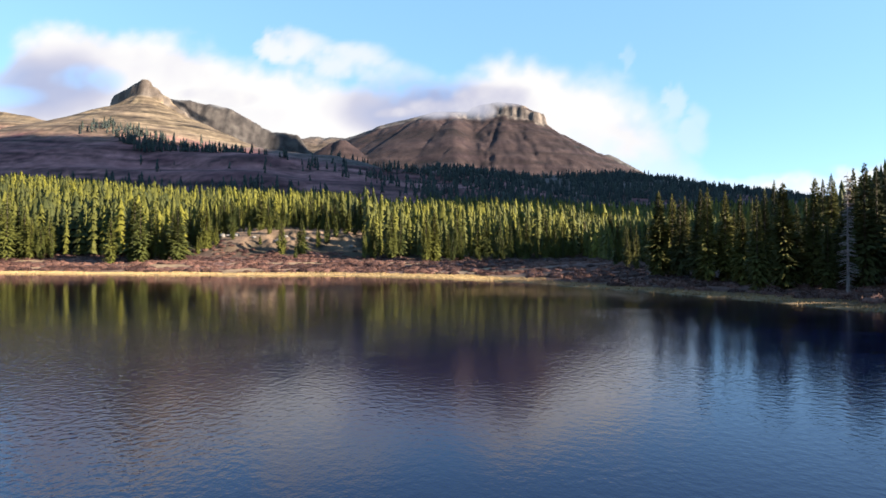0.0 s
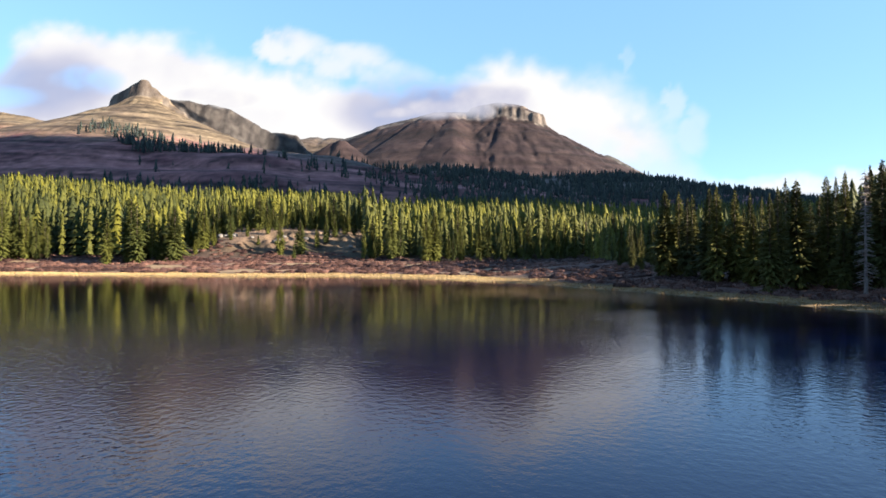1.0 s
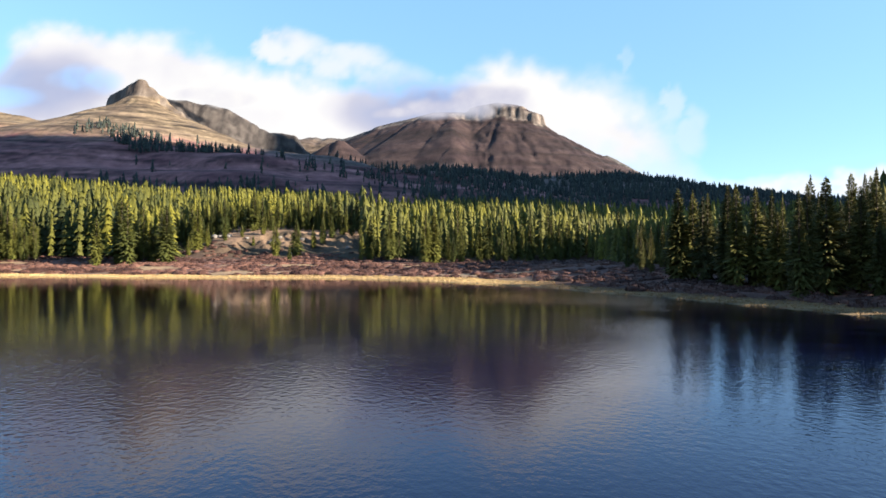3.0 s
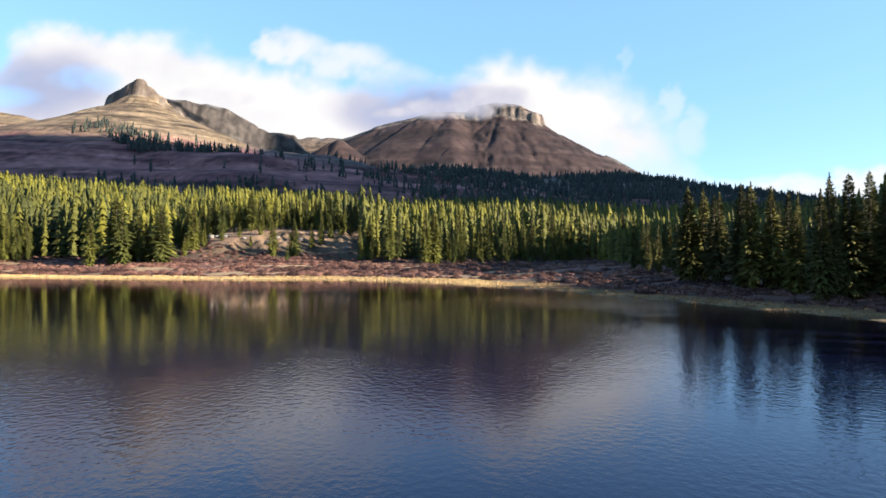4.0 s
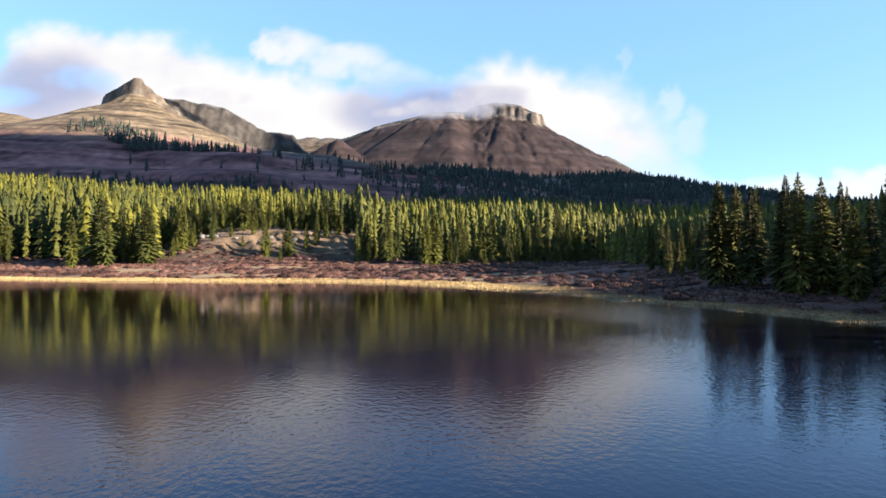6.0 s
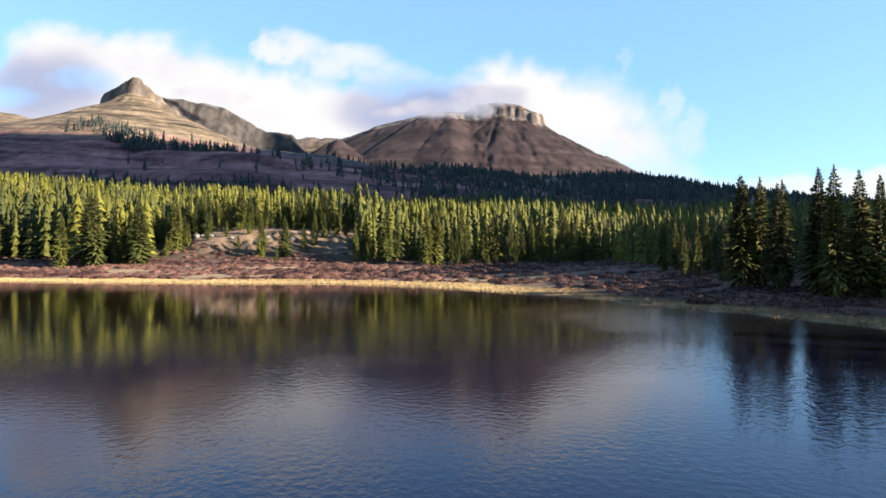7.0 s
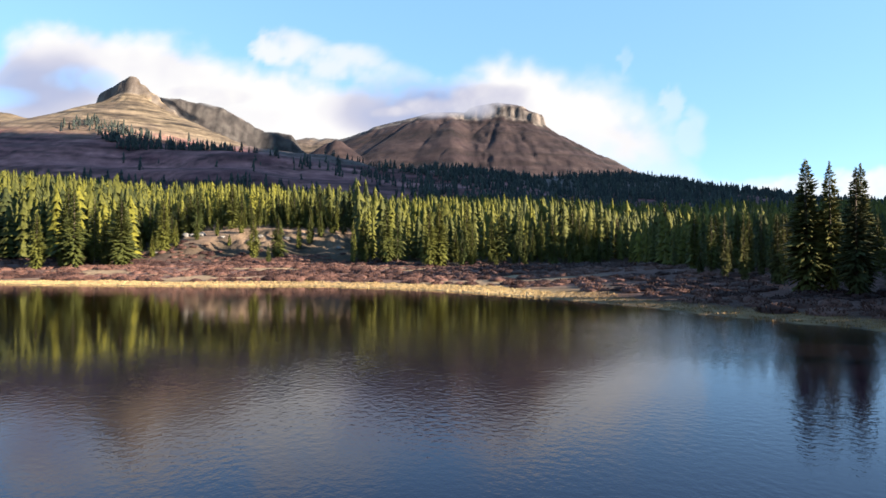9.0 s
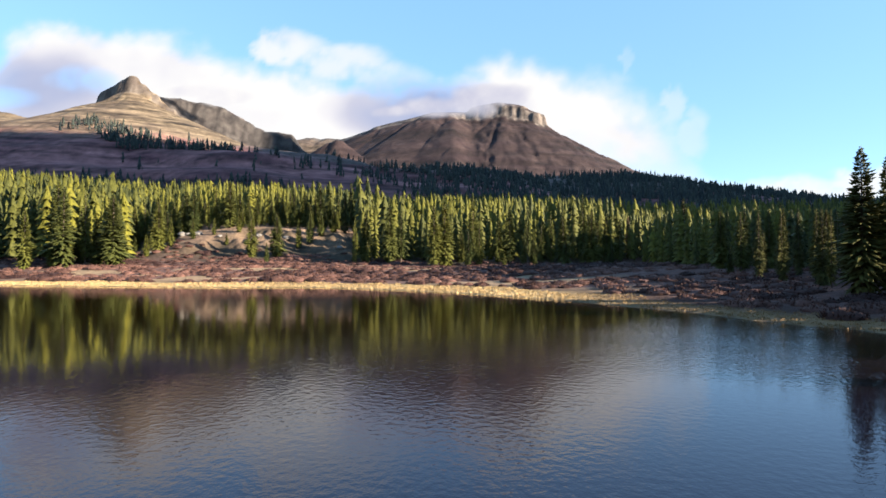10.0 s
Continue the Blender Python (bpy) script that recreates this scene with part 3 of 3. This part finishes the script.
def tier_tree(rng, tiers, points, height=17.0, radius=3.3):
    """A plainer spruce for the wood: ragged drooping skirts of boughs, each set off from the stem."""
    vs, fs = [], []
    fat = [rng.uniform(0.8, 1.2) for _ in range(4)]
    for k in range(tiers):
        f = 0.05 + 0.93 * (k + rng.uniform(-0.3, 0.3)) / tiers
        f = max(0.03, f)
        top = min(height, height * (f + rng.uniform(1.5, 2.3) / tiers))
        r = radius * (1 - f) ** 0.6 * min(1, 0.75 + f) * rng.uniform(0.75, 1.2) + 0.1
        i = len(vs)
        a0 = rng.uniform(0, 6.28)
        vs.append((0.12 * r * math.cos(a0), 0.12 * r * math.sin(a0), top))
        turn = rng.uniform(0, 6.28)
        n = points * 2
        for j in range(n):
            a = turn + 6.283 * j / n + rng.uniform(-0.16, 0.16)
            rr = r * fat[int(a / 1.5708) % 4] * (rng.uniform(0.75, 1.25) if j % 2 else rng.uniform(0.35, 0.6))
            vs.append((math.cos(a) * rr, math.sin(a) * rr, height * f + (rng.uniform(-0.55, 0.25) if j % 2 else rng.uniform(0.1, 0.8)) * height / tiers * 0.6))
        fs.extend([(i, i + 1 + j, i + 1 + (j + 1) % n) for j in range(n)])
    vs_top = len(vs)
    vs.extend([(0.1, 0, height * 0.9), (-0.06, 0.09, height * 0.9), (-0.06, -0.09, height * 0.9), (0, 0, height * 1.02)])
    fs.extend([(vs_top, vs_top + 1, vs_top + 3), (vs_top + 1, vs_top + 2, vs_top + 3), (vs_top + 2, vs_top, vs_top + 3)])
    return np.array(vs), fs


def scatter(name, templates, place, mat, label, category, squash=None, smooth=False):
    """Joins copies of templates into one mesh. place: rows of x, y, z, scale, turn, tone, template."""
    vs, loops, tones, off = [], [], [], 0
    packs = [(np.asarray(v, float), np.array([t for f in fs for t in ([f] if len(f) == 3 else [(f[0], f[1], f[2]), (f[0], f[2], f[3])])], np.int64)) for v, fs in templates]
    for x, y, z, sc, rot, tone, k in place:
        v, t = packs[int(k)]
        c, s = math.cos(rot) * sc, math.sin(rot) * sc
        w = 1.0 if squash is None else squash
        vs.append(np.stack([v[:, 0] * c * w - v[:, 1] * s * w + x, v[:, 0] * s * w + v[:, 1] * c * w + y, v[:, 2] * sc + z], 1))
        loops.append(t + off)
        tones.append(np.full(len(v), tone))
        off += len(v)
    co, tri, tn = np.concatenate(vs).astype(np.float32), np.concatenate(loops).astype(np.int32), np.concatenate(tones).astype(np.float32)
    me = bpy.data.meshes.new(name)
    me.vertices.add(len(co))
    me.vertices.foreach_set("co", co.ravel())
    me.loops.add(tri.size)
    me.loops.foreach_set("vertex_index", tri.ravel())
    me.polygons.add(len(tri))
    me.polygons.foreach_set("loop_start", np.arange(len(tri), dtype=np.int32) * 3)
    if smooth:
        me.polygons.foreach_set("use_smooth", np.ones(len(tri), bool))
    me.materials.append(mat)
    at = me.attributes.new("tone", "FLOAT", "POINT")
    at.data.foreach_set("value", tn)
    me.update()
    return tagged(new(name, me), label, category, kind="stuff")


def wood_edge(x, y, k):
    """True where the wood may stand."""
    u, depth, s = k["u"], k["depth"], k["s"]
    rough = 42 * fbm(x / 20, y / 20, 3, 15)
    east = x > np.interp(y, [-40, 0, 40, 60, 85, 111, 130, 177, 235], [70, 62, 53, 47, 42.5, 38, 38, 46, 52])
    left = (u < -0.43) & (depth + rough > 210)
    clay = (u >= -0.43) & (u < -0.13) & (depth + 0.5 * rough > 254)
    mid = (u >= -0.13) & (u < 0.215) & (depth + rough > 211)
    return (left | clay | mid | (east & (u >= 0.215)) | (east & (y < 1))) & (s > 9)


rng = np.random.default_rng(7)


def sow(count, x0, x1, y0, y1):
    return rng.uniform(x0, x1, count), rng.uniform(y0, y1, count)


def thin(x, y, gap):
    """Drops points nearer to an earlier one than gap."""
    seen_cells, keep = {}, []
    for i, (a, b) in enumerate(zip(x, y)):
        c, d = int(a // gap), int(b // gap)
        ok = True
        for m in (-1, 0, 1):
            for n in (-1, 0, 1):
                for p, q in seen_cells.get((c + m, d + n), ()):
                    if (p - a) ** 2 + (q - b) ** 2 < gap * gap:
                        ok = False
        if ok:
            seen_cells.setdefault((c, d), []).append((a, b))
            keep.append(i)
    return np.array(keep)


# -- the first rows of the wood: trees of their own --
SPRUCES = [spruce(11, 3.2, 0.04, NEEDLES, 1.0, "tall dense green spruce at the wood's edge", fine=1.3),
           spruce(12, 2.7, 0.05, NEEDLES, 0.95, "slender green spruce at the wood's edge", fine=1.3),
           spruce(13, 3.6, 0.03, NEEDLES, 1.05, "broad green spruce with boughs to the ground", fine=1.3),
           spruce(14, 2.4, 0.10, NEEDLES, 0.85, "narrow spruce with a bare lower trunk", fine=1.3),
           spruce(15, 3.1, 0.06, NEEDLES, 0.8, "open-branched green spruce among others", fine=1.3)]
BANK = [spruce(21, 2.8, 0.03, NEEDLES_BANK, 1.0, "tall dense spruce on the shaded lake bank", fine=1.65),
        spruce(22, 2.4, 0.05, NEEDLES_BANK, 0.9, "slender spruce on the shaded lake bank", fine=1.65),
        spruce(23, 3.1, 0.02, NEEDLES_BANK, 1.0, "broad spruce with boughs to the ground on the bank", fine=1.65),
        spruce(24, 2.2, 0.09, NEEDLES_BANK, 0.8, "thin-crowned spruce on the lake bank", fine=1.65),
        spruce(25, 2.6, 0.05, NEEDLES_BANK, 0.85, "open-branched spruce on the lake bank", fine=1.65)]
BROWN = spruce(16, 2.2, 0.06, RUSTY, 0.7, "rust-brown dying spruce among green ones")
GREY = dead_spruce(17)
used = set()


def plant(model, x, y, height, spread=1.0):
    z = float(heights([x], [y])[0][0]) - 0.1
    sc = height / 18.0
    # the first one stands in its own place; copies take its scale along, so it is taken out again
    own = model.scale if model in used else (1, 1, 1)
    m = Matrix.LocRotScale((x, y, z), Euler((0, 0, rng.uniform(0, 6.28))), (sc * spread / own[0], sc * spread / own[1], sc / own[2]))
    if model not in used:
        used.add(model)
        model.matrix_basis = m
        model.scale = m.to_scale()
        return model
    return copy_thing(model, m)


# right bank, then the far shore from left to right: bearing, distance, height, model
for bearing, dist, height, model in [
        (0.354, 105, 14.8, 2), (0.376, 104, 14.2, 1), (0.389, 99, 13.0, 4), (0.397, 100, 13.4, 1), (0.423, 91, 13.9, 0), (0.434, 88, 13.9, 1), (0.463, 88, 13.2, 4), (0.478, 92, 10.5, 0), (0.492, 82, 9.8, 2),
        (0.515, 72.5, 11.6, 1), (0.528, 73, 12.4, 3), (0.558, 75, 13.3, 2), (0.580, 76, 10.4, 1), (0.608, 74, 11.2, 4), (0.631, 70, 7.6, 0), (0.642, 96, 12.6, 3), (0.674, 70, 13.2, 1), (0.692, 68, 13.6, 4), (0.712, 68, 13.2, 3),
        (0.274, 177, 14.5, 0)]:
    plant(BANK[model], bearing * dist, dist, height * (1.05 if bearing > 0.59 else 1.0))
plant(GREY, 0.664 * 66, 66, 13.2)
for bearing, dist, height, model in [
        (-0.506, 205, 22.5, 2), (-0.545, 200, 15.5, 0), (-0.478, 208, 15.0, 1), (-0.388, 232, 17.5, 0), (-0.265, 226, 13.0, 0), (-0.232, 228, 13.5, 2), (-0.242, 210, 6.0, 1),
        (-0.028, 203, 17.0, 1), (-0.014, 205, 17.5, 2), (0.016, 204, 9.5, 1), (0.030, 205, 11.0, 1), (0.086, 200, 8.5, 1), (0.098, 199, 8.0, 0), (0.137, 205, 14.0, 0),
        (0.170, 196, 14.5, 1), (0.197, 200, 6.0, 1), (0.283, 133.5, 4.4, 0), (0.218, 238, 17.0, 1), (0.135, 190, 6.5, 2)]:
    plant(SPRUCES[model], bearing * dist, dist, height)
plant(BROWN, 0.232 * 236, 236, 13.5)

tx, ty = sow(70000, -330, 330, -60, 340)
tx, ty = tx[np.abs(tx) < 0.95 * np.maximum(ty, 0) + 60], ty[np.abs(tx) < 0.95 * np.maximum(ty, 0) + 60]
keep = thin(tx, ty, 2.9)
tx, ty = tx[keep], ty[keep]
stay = (tx > 0.2 * ty) | (rng.uniform(0, 1, len(tx)) < 0.88)
tx, ty = tx[stay], ty[stay]
tz, tk = heights(tx, ty)
ok = wood_edge(tx, ty, tk) & ((ty > 0.9 * np.abs(tx)) | (tx > 0))
tx, ty, tz = tx[ok], ty[ok], tz[ok]
tk = {a: b[ok] for a, b in tk.items()}
# past bearing 0.77 the trees are unseen, their height set to shade the bank
tall = np.where(tk["u"] < -0.43, 17.8, np.where(tk["u"] < -0.13, 11.8, np.where(tk["u"] < 0.215, 14.6, np.where(tk["u"] > 0.77, np.where(ty > 110, 17.0, 12.0), np.where(ty < 135, 10.6, np.where(tk["u"] > 0.45, 10.5, 12.5)))))) + sstep(tk["depth"], 230, 330) * 2.0 * (tk["u"] < 0.3)
tall = tall * (1 + 0.21 * np.clip(rng.normal(size=len(tx)), -2.2, 1.6)) * np.where(rng.uniform(0, 1, len(tx)) < 0.16, 0.55, 1.0)
# the wood on the flat by the bank keeps an even top
tall = np.where((tk["u"] > 0.215) & (tk["u"] < 0.62) & (ty > 95), np.clip(0.5 + 0.088 * ty - tz, 6.0, None).clip(max=tall), tall)
front = np.where(tk["u"] < -0.43, tk["depth"] - 203, np.where(tk["u"] < -0.13, tk["depth"] - 254, np.where(tk["u"] < 0.215, tk["depth"] - 203, 0.45 * tk["s"] - 4)))
near = (front < 22) & (np.abs(tk["u"]) < 0.78) & (ty > 30)
order = np.argsort(np.where(near, front, 1e6))
single = np.zeros(len(tx), bool)
single[order[:min(200, int(near.sum()))]] = True
for i in np.nonzero(single)[0]:
    plant((BANK if ty[i] < 135 and tx[i] > 0 else SPRUCES)[int(rng.integers(0, 5))], tx[i], ty[i], tall[i], rng.uniform(0.58, 1.1) * (1.15 if tk["u"][i] < -0.13 else 1.0))

prng = random.Random(3)
MIDS = [tier_tree(prng, 13, 6, radius=r) for r in (2.3, 2.8, 3.4, 4.0, 4.6)]
LOWS = [tier_tree(prng, 7, 4, radius=r) for r in (2.4, 2.8, 3.3, 3.7, 4.2)]
rest = ~single
stand = np.clip(0.35 + 0.45 * rng.uniform(0, 1, len(tx)) - 0.2 + 1.5 * fbm(tx / 35, ty / 35, 3, 151), 0, 1)
rows = np.stack([tx, ty, tz - 0.1, tall / 17.0, rng.uniform(0, 6.28, len(tx)), stand, rng.integers(0, 5, len(tx))], 1)
close = rest & (tk["depth"] < 330)
edge_rows = close & (front < 34)
scatter("spruce_wood", MIDS, rows[edge_rows], NEEDLES_WOOD, "dense sunlit spruce wood above the lake", "forest", 0.74)
bx, by = sow(52000, -560, 560, 330, 720)
m = np.abs(bx) < 0.82 * by
bx, by = bx[m], by[m]
keep = thin(bx, by, 4.4)
bx, by = bx[keep], by[keep]
bz, bk = heights(bx, by)
lim = 600 + 60 * fbm(bx / 60, by / 60, 3, 71) + 60 * sstep(bk["u"], -0.1, 0.2)
m = (by < lim)
bx, by, bz = bx[m], by[m], bz[m]
back = np.stack([bx, by, bz - 0.1, (17 + 3 * rng.normal(size=len(bx)).clip(-2, 2)) / 17.0, rng.uniform(0, 6.28, len(bx)), rng.uniform(0, 1, len(bx)), rng.integers(0, 5, len(bx))], 1)
scatter("spruce_wood_behind", LOWS, np.concatenate([rows[close & ~edge_rows], back]), NEEDLES_WOOD, "spruce wood rising behind the lake shore", "forest", 0.72)

# -- young spruces and boulders on the clay bank --
for bearing, dist, height, model in [
        (-0.372, 233, 9.0, 1), (-0.345, 240, 7.0, 0), (-0.318, 244, 6.0, 1), (-0.300, 238, 4.0, 2), (-0.285, 246, 8.0, 0), (-0.205, 240, 9.5, 1), (-0.190, 243, 10.0, 0),
        (-0.176, 247, 8.0, 2), (-0.402, 226, 7.0, 0), (-0.430, 220, 10.0, 1), (-0.455, 210, 6.0, 2), (0.060, 196, 4.0, 0), (0.185, 190, 3.5, 2), (0.155, 188, 4.5, 1)]:
    plant(SPRUCES[model], bearing * dist, dist, height)


def boulder(seed, size):
    rnd = random.Random(seed)
    bm = bmesh.new()
    bmesh.ops.create_icosphere(bm, subdivisions=2, radius=size)
    off = Vector((rnd.uniform(0, 50), rnd.uniform(0, 50), 0))
    for v in bm.verts:
        k = 1 + 0.35 * noise.noise(v.co / size * 1.3 + off) + 0.12 * noise.noise(v.co / size * 4 + off)
        v.co = Vector((v.co.x * k * 1.25, v.co.y * k, v.co.z * k * 0.72))
    me = bpy.data.meshes.new("boulder")
    bm.to_mesh(me)
    bm.free()
    me.materials.append(STONE)
    return tagged(new("boulder", me), "pale weathered boulder on the eroded clay bank", "rock", "bank boulders")


for seed, bearing, dist, size in [(1, -0.268, 241, 1.5), (2, -0.272, 239, 0.9), (3, -0.362, 247, 1.3), (4, -0.352, 247, 1.0), (5, -0.340, 246, 1.4), (6, -0.258, 243, 0.8),
                                  (7, -0.150, 236, 1.0), (8, -0.310, 242, 0.7), (9, -0.222, 245, 1.1), (10, -0.398, 231, 1.1)]:
    x, y = bearing * dist, float(dist)
    boulder(seed, size).matrix_basis = Matrix.LocRotScale((x, y, float(heights([x], [y])[0][0]) + 0.2 * size), Euler((0, 0, seed * 1.7)), (1, 1, 1))

# -- far woods on the slopes --
FARS = [tier_tree(prng, 3, 3, radius=3.6) for _ in range(4)]
fx, fy = sow(60000, -900, 1000, 600, 1420)
m = np.abs(fx) < 0.8 * fy
fx, fy = fx[m], fy[m]
fz, fk = heights(fx, fy)
u, d = fk["u"], fk["depth"]
clump = fbm(fx / 70, fy / 40, 4, 81)
hill = sstep(u + 0.55 * clump, -0.14, 0.14) * sstep(0.22 + clump * 1.2, 0.0, 0.14)                       # the wooded hill
belt = (1 - sstep(u, -0.28, -0.18)) * sstep(u, -0.62, -0.52) * (np.abs(d - 930 + 190 * (u + 0.5)) < 52 + 60 * clump) * 0.85      # the belt under the golden hill
edge = (d < 700 + 120 * clump) * sstep(clump, -0.06, 0.1) * 0.7 * (1 - sstep(d, 640, 740))
mids = sstep(u, -0.22, -0.05) * sstep(clump, 0.02, 0.16) * (d < 1200) * 0.6
lone = 0.010 * (d < 1000)
gold = 0.12 * (u < -0.5) * sstep(clump, 0.05, 0.2) * (d > 980) * (d < 1030)
glade = sstep(fbm(fx / 110, fy / 45, 3, 87), -0.13, -0.02)
prob = glade * np.maximum.reduce([hill, belt, edge, mids, lone + 0 * u, gold])
m = (rng.uniform(0, 1, len(fx)) < prob * 0.56) & (fk["red"] < 0.5) & (fk["rock"] < 0.3)
fx, fy, fz = fx[m], fy[m], fz[m]
fd = np.stack([fx, fy, fz - 0.2, np.clip(10.5 + 4 * rng.normal(size=len(fx)), 4, 18) / 17.0, rng.uniform(0, 6.28, len(fx)), rng.uniform(0, 1, len(fx)), rng.integers(0, 4, len(fx))], 1)
scatter("far_wood", FARS, fd, NEEDLES_HAZED, "dark distant spruce woods on the slopes", "forest")


# -- willow scrub --
def shrub(rnd, blades=46, size=0.9):
    """A low uneven mound of fine twigs, with sprays standing out of it."""
    vs, fs = [], []
    rings, seg = 4, 9
    lump = [rnd.uniform(0, 50) for _ in range(2)]
    for k in range(rings):
        e = 1.45 * k / (rings - 1) - 0.12
        for j in range(seg):
            a = 6.283 * (j + 0.5 * (k % 2)) / seg
            q = 0.9 + 0.45 * noise.noise((math.cos(a) * 1.2 + lump[0], math.sin(a) * 1.2 + lump[1], e * 1.5)) + rnd.uniform(-0.07, 0.07)
            vs.append((math.cos(a) * math.cos(e) * q, math.sin(a) * math.cos(e) * q, 0.8 * math.sin(e) * q))
    vs.append((0, 0, 0.85))
    for k in range(rings - 1):
        for j in range(seg):
            a, c = k * seg + j, k * seg + (j + 1) % seg
            fs.append((a, c, c + seg, a + seg))
    fs.extend([((rings - 1) * seg + j, (rings - 1) * seg + (j + 1) % seg, rings * seg) for j in range(seg)])
    for _ in range(blades):
        a, e = rnd.uniform(0, 6.283), math.asin(rnd.uniform(0.1, 1))
        d = Vector((math.cos(a) * math.cos(e), math.sin(a) * math.cos(e), math.sin(e) * 0.8))
        p = d * rnd.uniform(0.75, 0.95)
        t = Vector((rnd.uniform(-1, 1), rnd.uniform(-1, 1), 0.1)).cross(d).normalized() * rnd.uniform(0.06, 0.12) * size
        up = (d * 0.6 + Vector((0, 0, 0.9))).normalized() * rnd.uniform(0.2, 0.42) * size ** 0.5
        i = len(vs)
        vs.extend([tuple(p - t), tuple(p + t), tuple(p + up)])
        fs.append((i, i + 1, i + 2))
    return vs, fs


BUSH = [shrub(prng, 80, 0.7) for _ in range(5)]
sx, sy = sow(36000, -260, 120, 40, 262)
m = np.abs(sx) < 0.86 * sy
sx, sy = sx[m], sy[m]
sz, sk = heights(sx, sy)
patchy = fbm(sx / 14, sy / 6, 3, 91)
s = sk["s"]
east = sk["u"] > 0.2
inner = np.where(east, 4.5, 9.0) + np.where(east, 4, 10) * patchy
outer = np.where(east, 62.0, 78.0)
# scrub fills the flat up to the wood
m = (s > inner) & (s < outer) & (sy < 250) & (patchy > -0.06) & ((sk["bank"] < 0.35) | (rng.uniform(0, 1, len(sx)) < 0.10))
m &= rng.uniform(0, 1, len(sx)) < np.where(s < 45, 1.0, 0.7)
m &= ~wood_edge(sx, sy, sk) | (rng.uniform(0, 1, len(sx)) < 0.25)
sx, sy, sz = sx[m], sy[m], sz[m]
keep = thin(sx, sy, 1.7)
sx, sy, sz = sx[keep], sy[keep], sz[keep]
bush_rows = np.stack([sx, sy, sz - 0.2, rng.uniform(0.6, 1.35, len(sx)) * (0.85 + 0.9 * fbm(sx / 18, sy / 18, 2, 97)), rng.uniform(0, 6.28, len(sx)), np.clip(0.45 + 0.16 * rng.normal(size=len(sx)) + 2.4 * fbm(sx / 24, sy / 7, 3, 95), 0, 1), rng.integers(0, 5, len(sx))], 1)
first = np.argsort(heights(sx, sy)[1]["s"])[:160]
mask = np.zeros(len(sx), bool)
mask[first] = True
bush_mesh = [mesh_from("willow_shrub", *shrub(prng, 200, 0.6), [TWIGS], True) for _ in range(5)]
for x, y, z, sc, rot, tone, k in bush_rows[mask]:
    ob = tagged(new("willow_shrub", bush_mesh[int(k)]), "leafless reddish-brown willow shrub behind the shore sedge", "shrub", "shore willows")
    ob.matrix_basis = Matrix.LocRotScale((x, y, z), Euler((0, 0, rot)), (sc * 1.7, sc * 1.5, sc * 1.1))
scatter("willow_scrub", BUSH, bush_rows[~mask], TWIGS_FIELD, "leafless reddish-brown willow scrub on the lake flat", "shrubs", 1.9, True)


# -- dry sedge along the water --
def tuft(rnd):
    vs, fs = [], []
    for _ in range(5):
        a, h, o = rnd.uniform(0, 6.283), rnd.uniform(0.10, 0.24), rnd.uniform(0, 0.35)
        w = 0.09
        cx, cy = math.cos(a + 2) * o, math.sin(a + 2) * o
        i = len(vs)
        vs.extend([(cx - math.sin(a) * w, cy + math.cos(a) * w, -0.1), (cx + math.sin(a) * w, cy - math.cos(a) * w, -0.1), (cx + math.cos(a) * 0.2 * h, cy + math.sin(a) * 0.2 * h, h)])
        fs.append((i, i + 1, i + 2))
    return vs, fs


TUFT = [tuft(prng) for _ in range(6)]
gx, gy = sow(150000, -180, 70, 36, 205)
m = np.abs(gx) < 0.86 * gy
gx, gy = gx[m], gy[m]
gs = shore(gx, gy)
m = (gs > -0.6) & (gs < np.where(gx / gy > 0.17, 4.5, 8.5) + 8 * fbm(gx / 14, gy / 6, 3, 91))
gx, gy = gx[m], gy[m]
gz = heights(gx, gy)[0]
# sedge tones are darkened on the right bank to match its painted shade
bank_shade = sstep(gx / gy + 0.2 * fbm(gx / 30, gy / 30, 4, 201), 0.07, 0.17)
sd = np.stack([gx, gy, gz, rng.uniform(0.7, 1.3, len(gx)) * np.where(gx / gy > 0.1, 0.7, 1.0), rng.uniform(0, 6.28, len(gx)), rng.uniform(0.45, 1, len(gx)) * (1 - 0.55 * bank_shade), rng.integers(0, 6, len(gx))], 1)
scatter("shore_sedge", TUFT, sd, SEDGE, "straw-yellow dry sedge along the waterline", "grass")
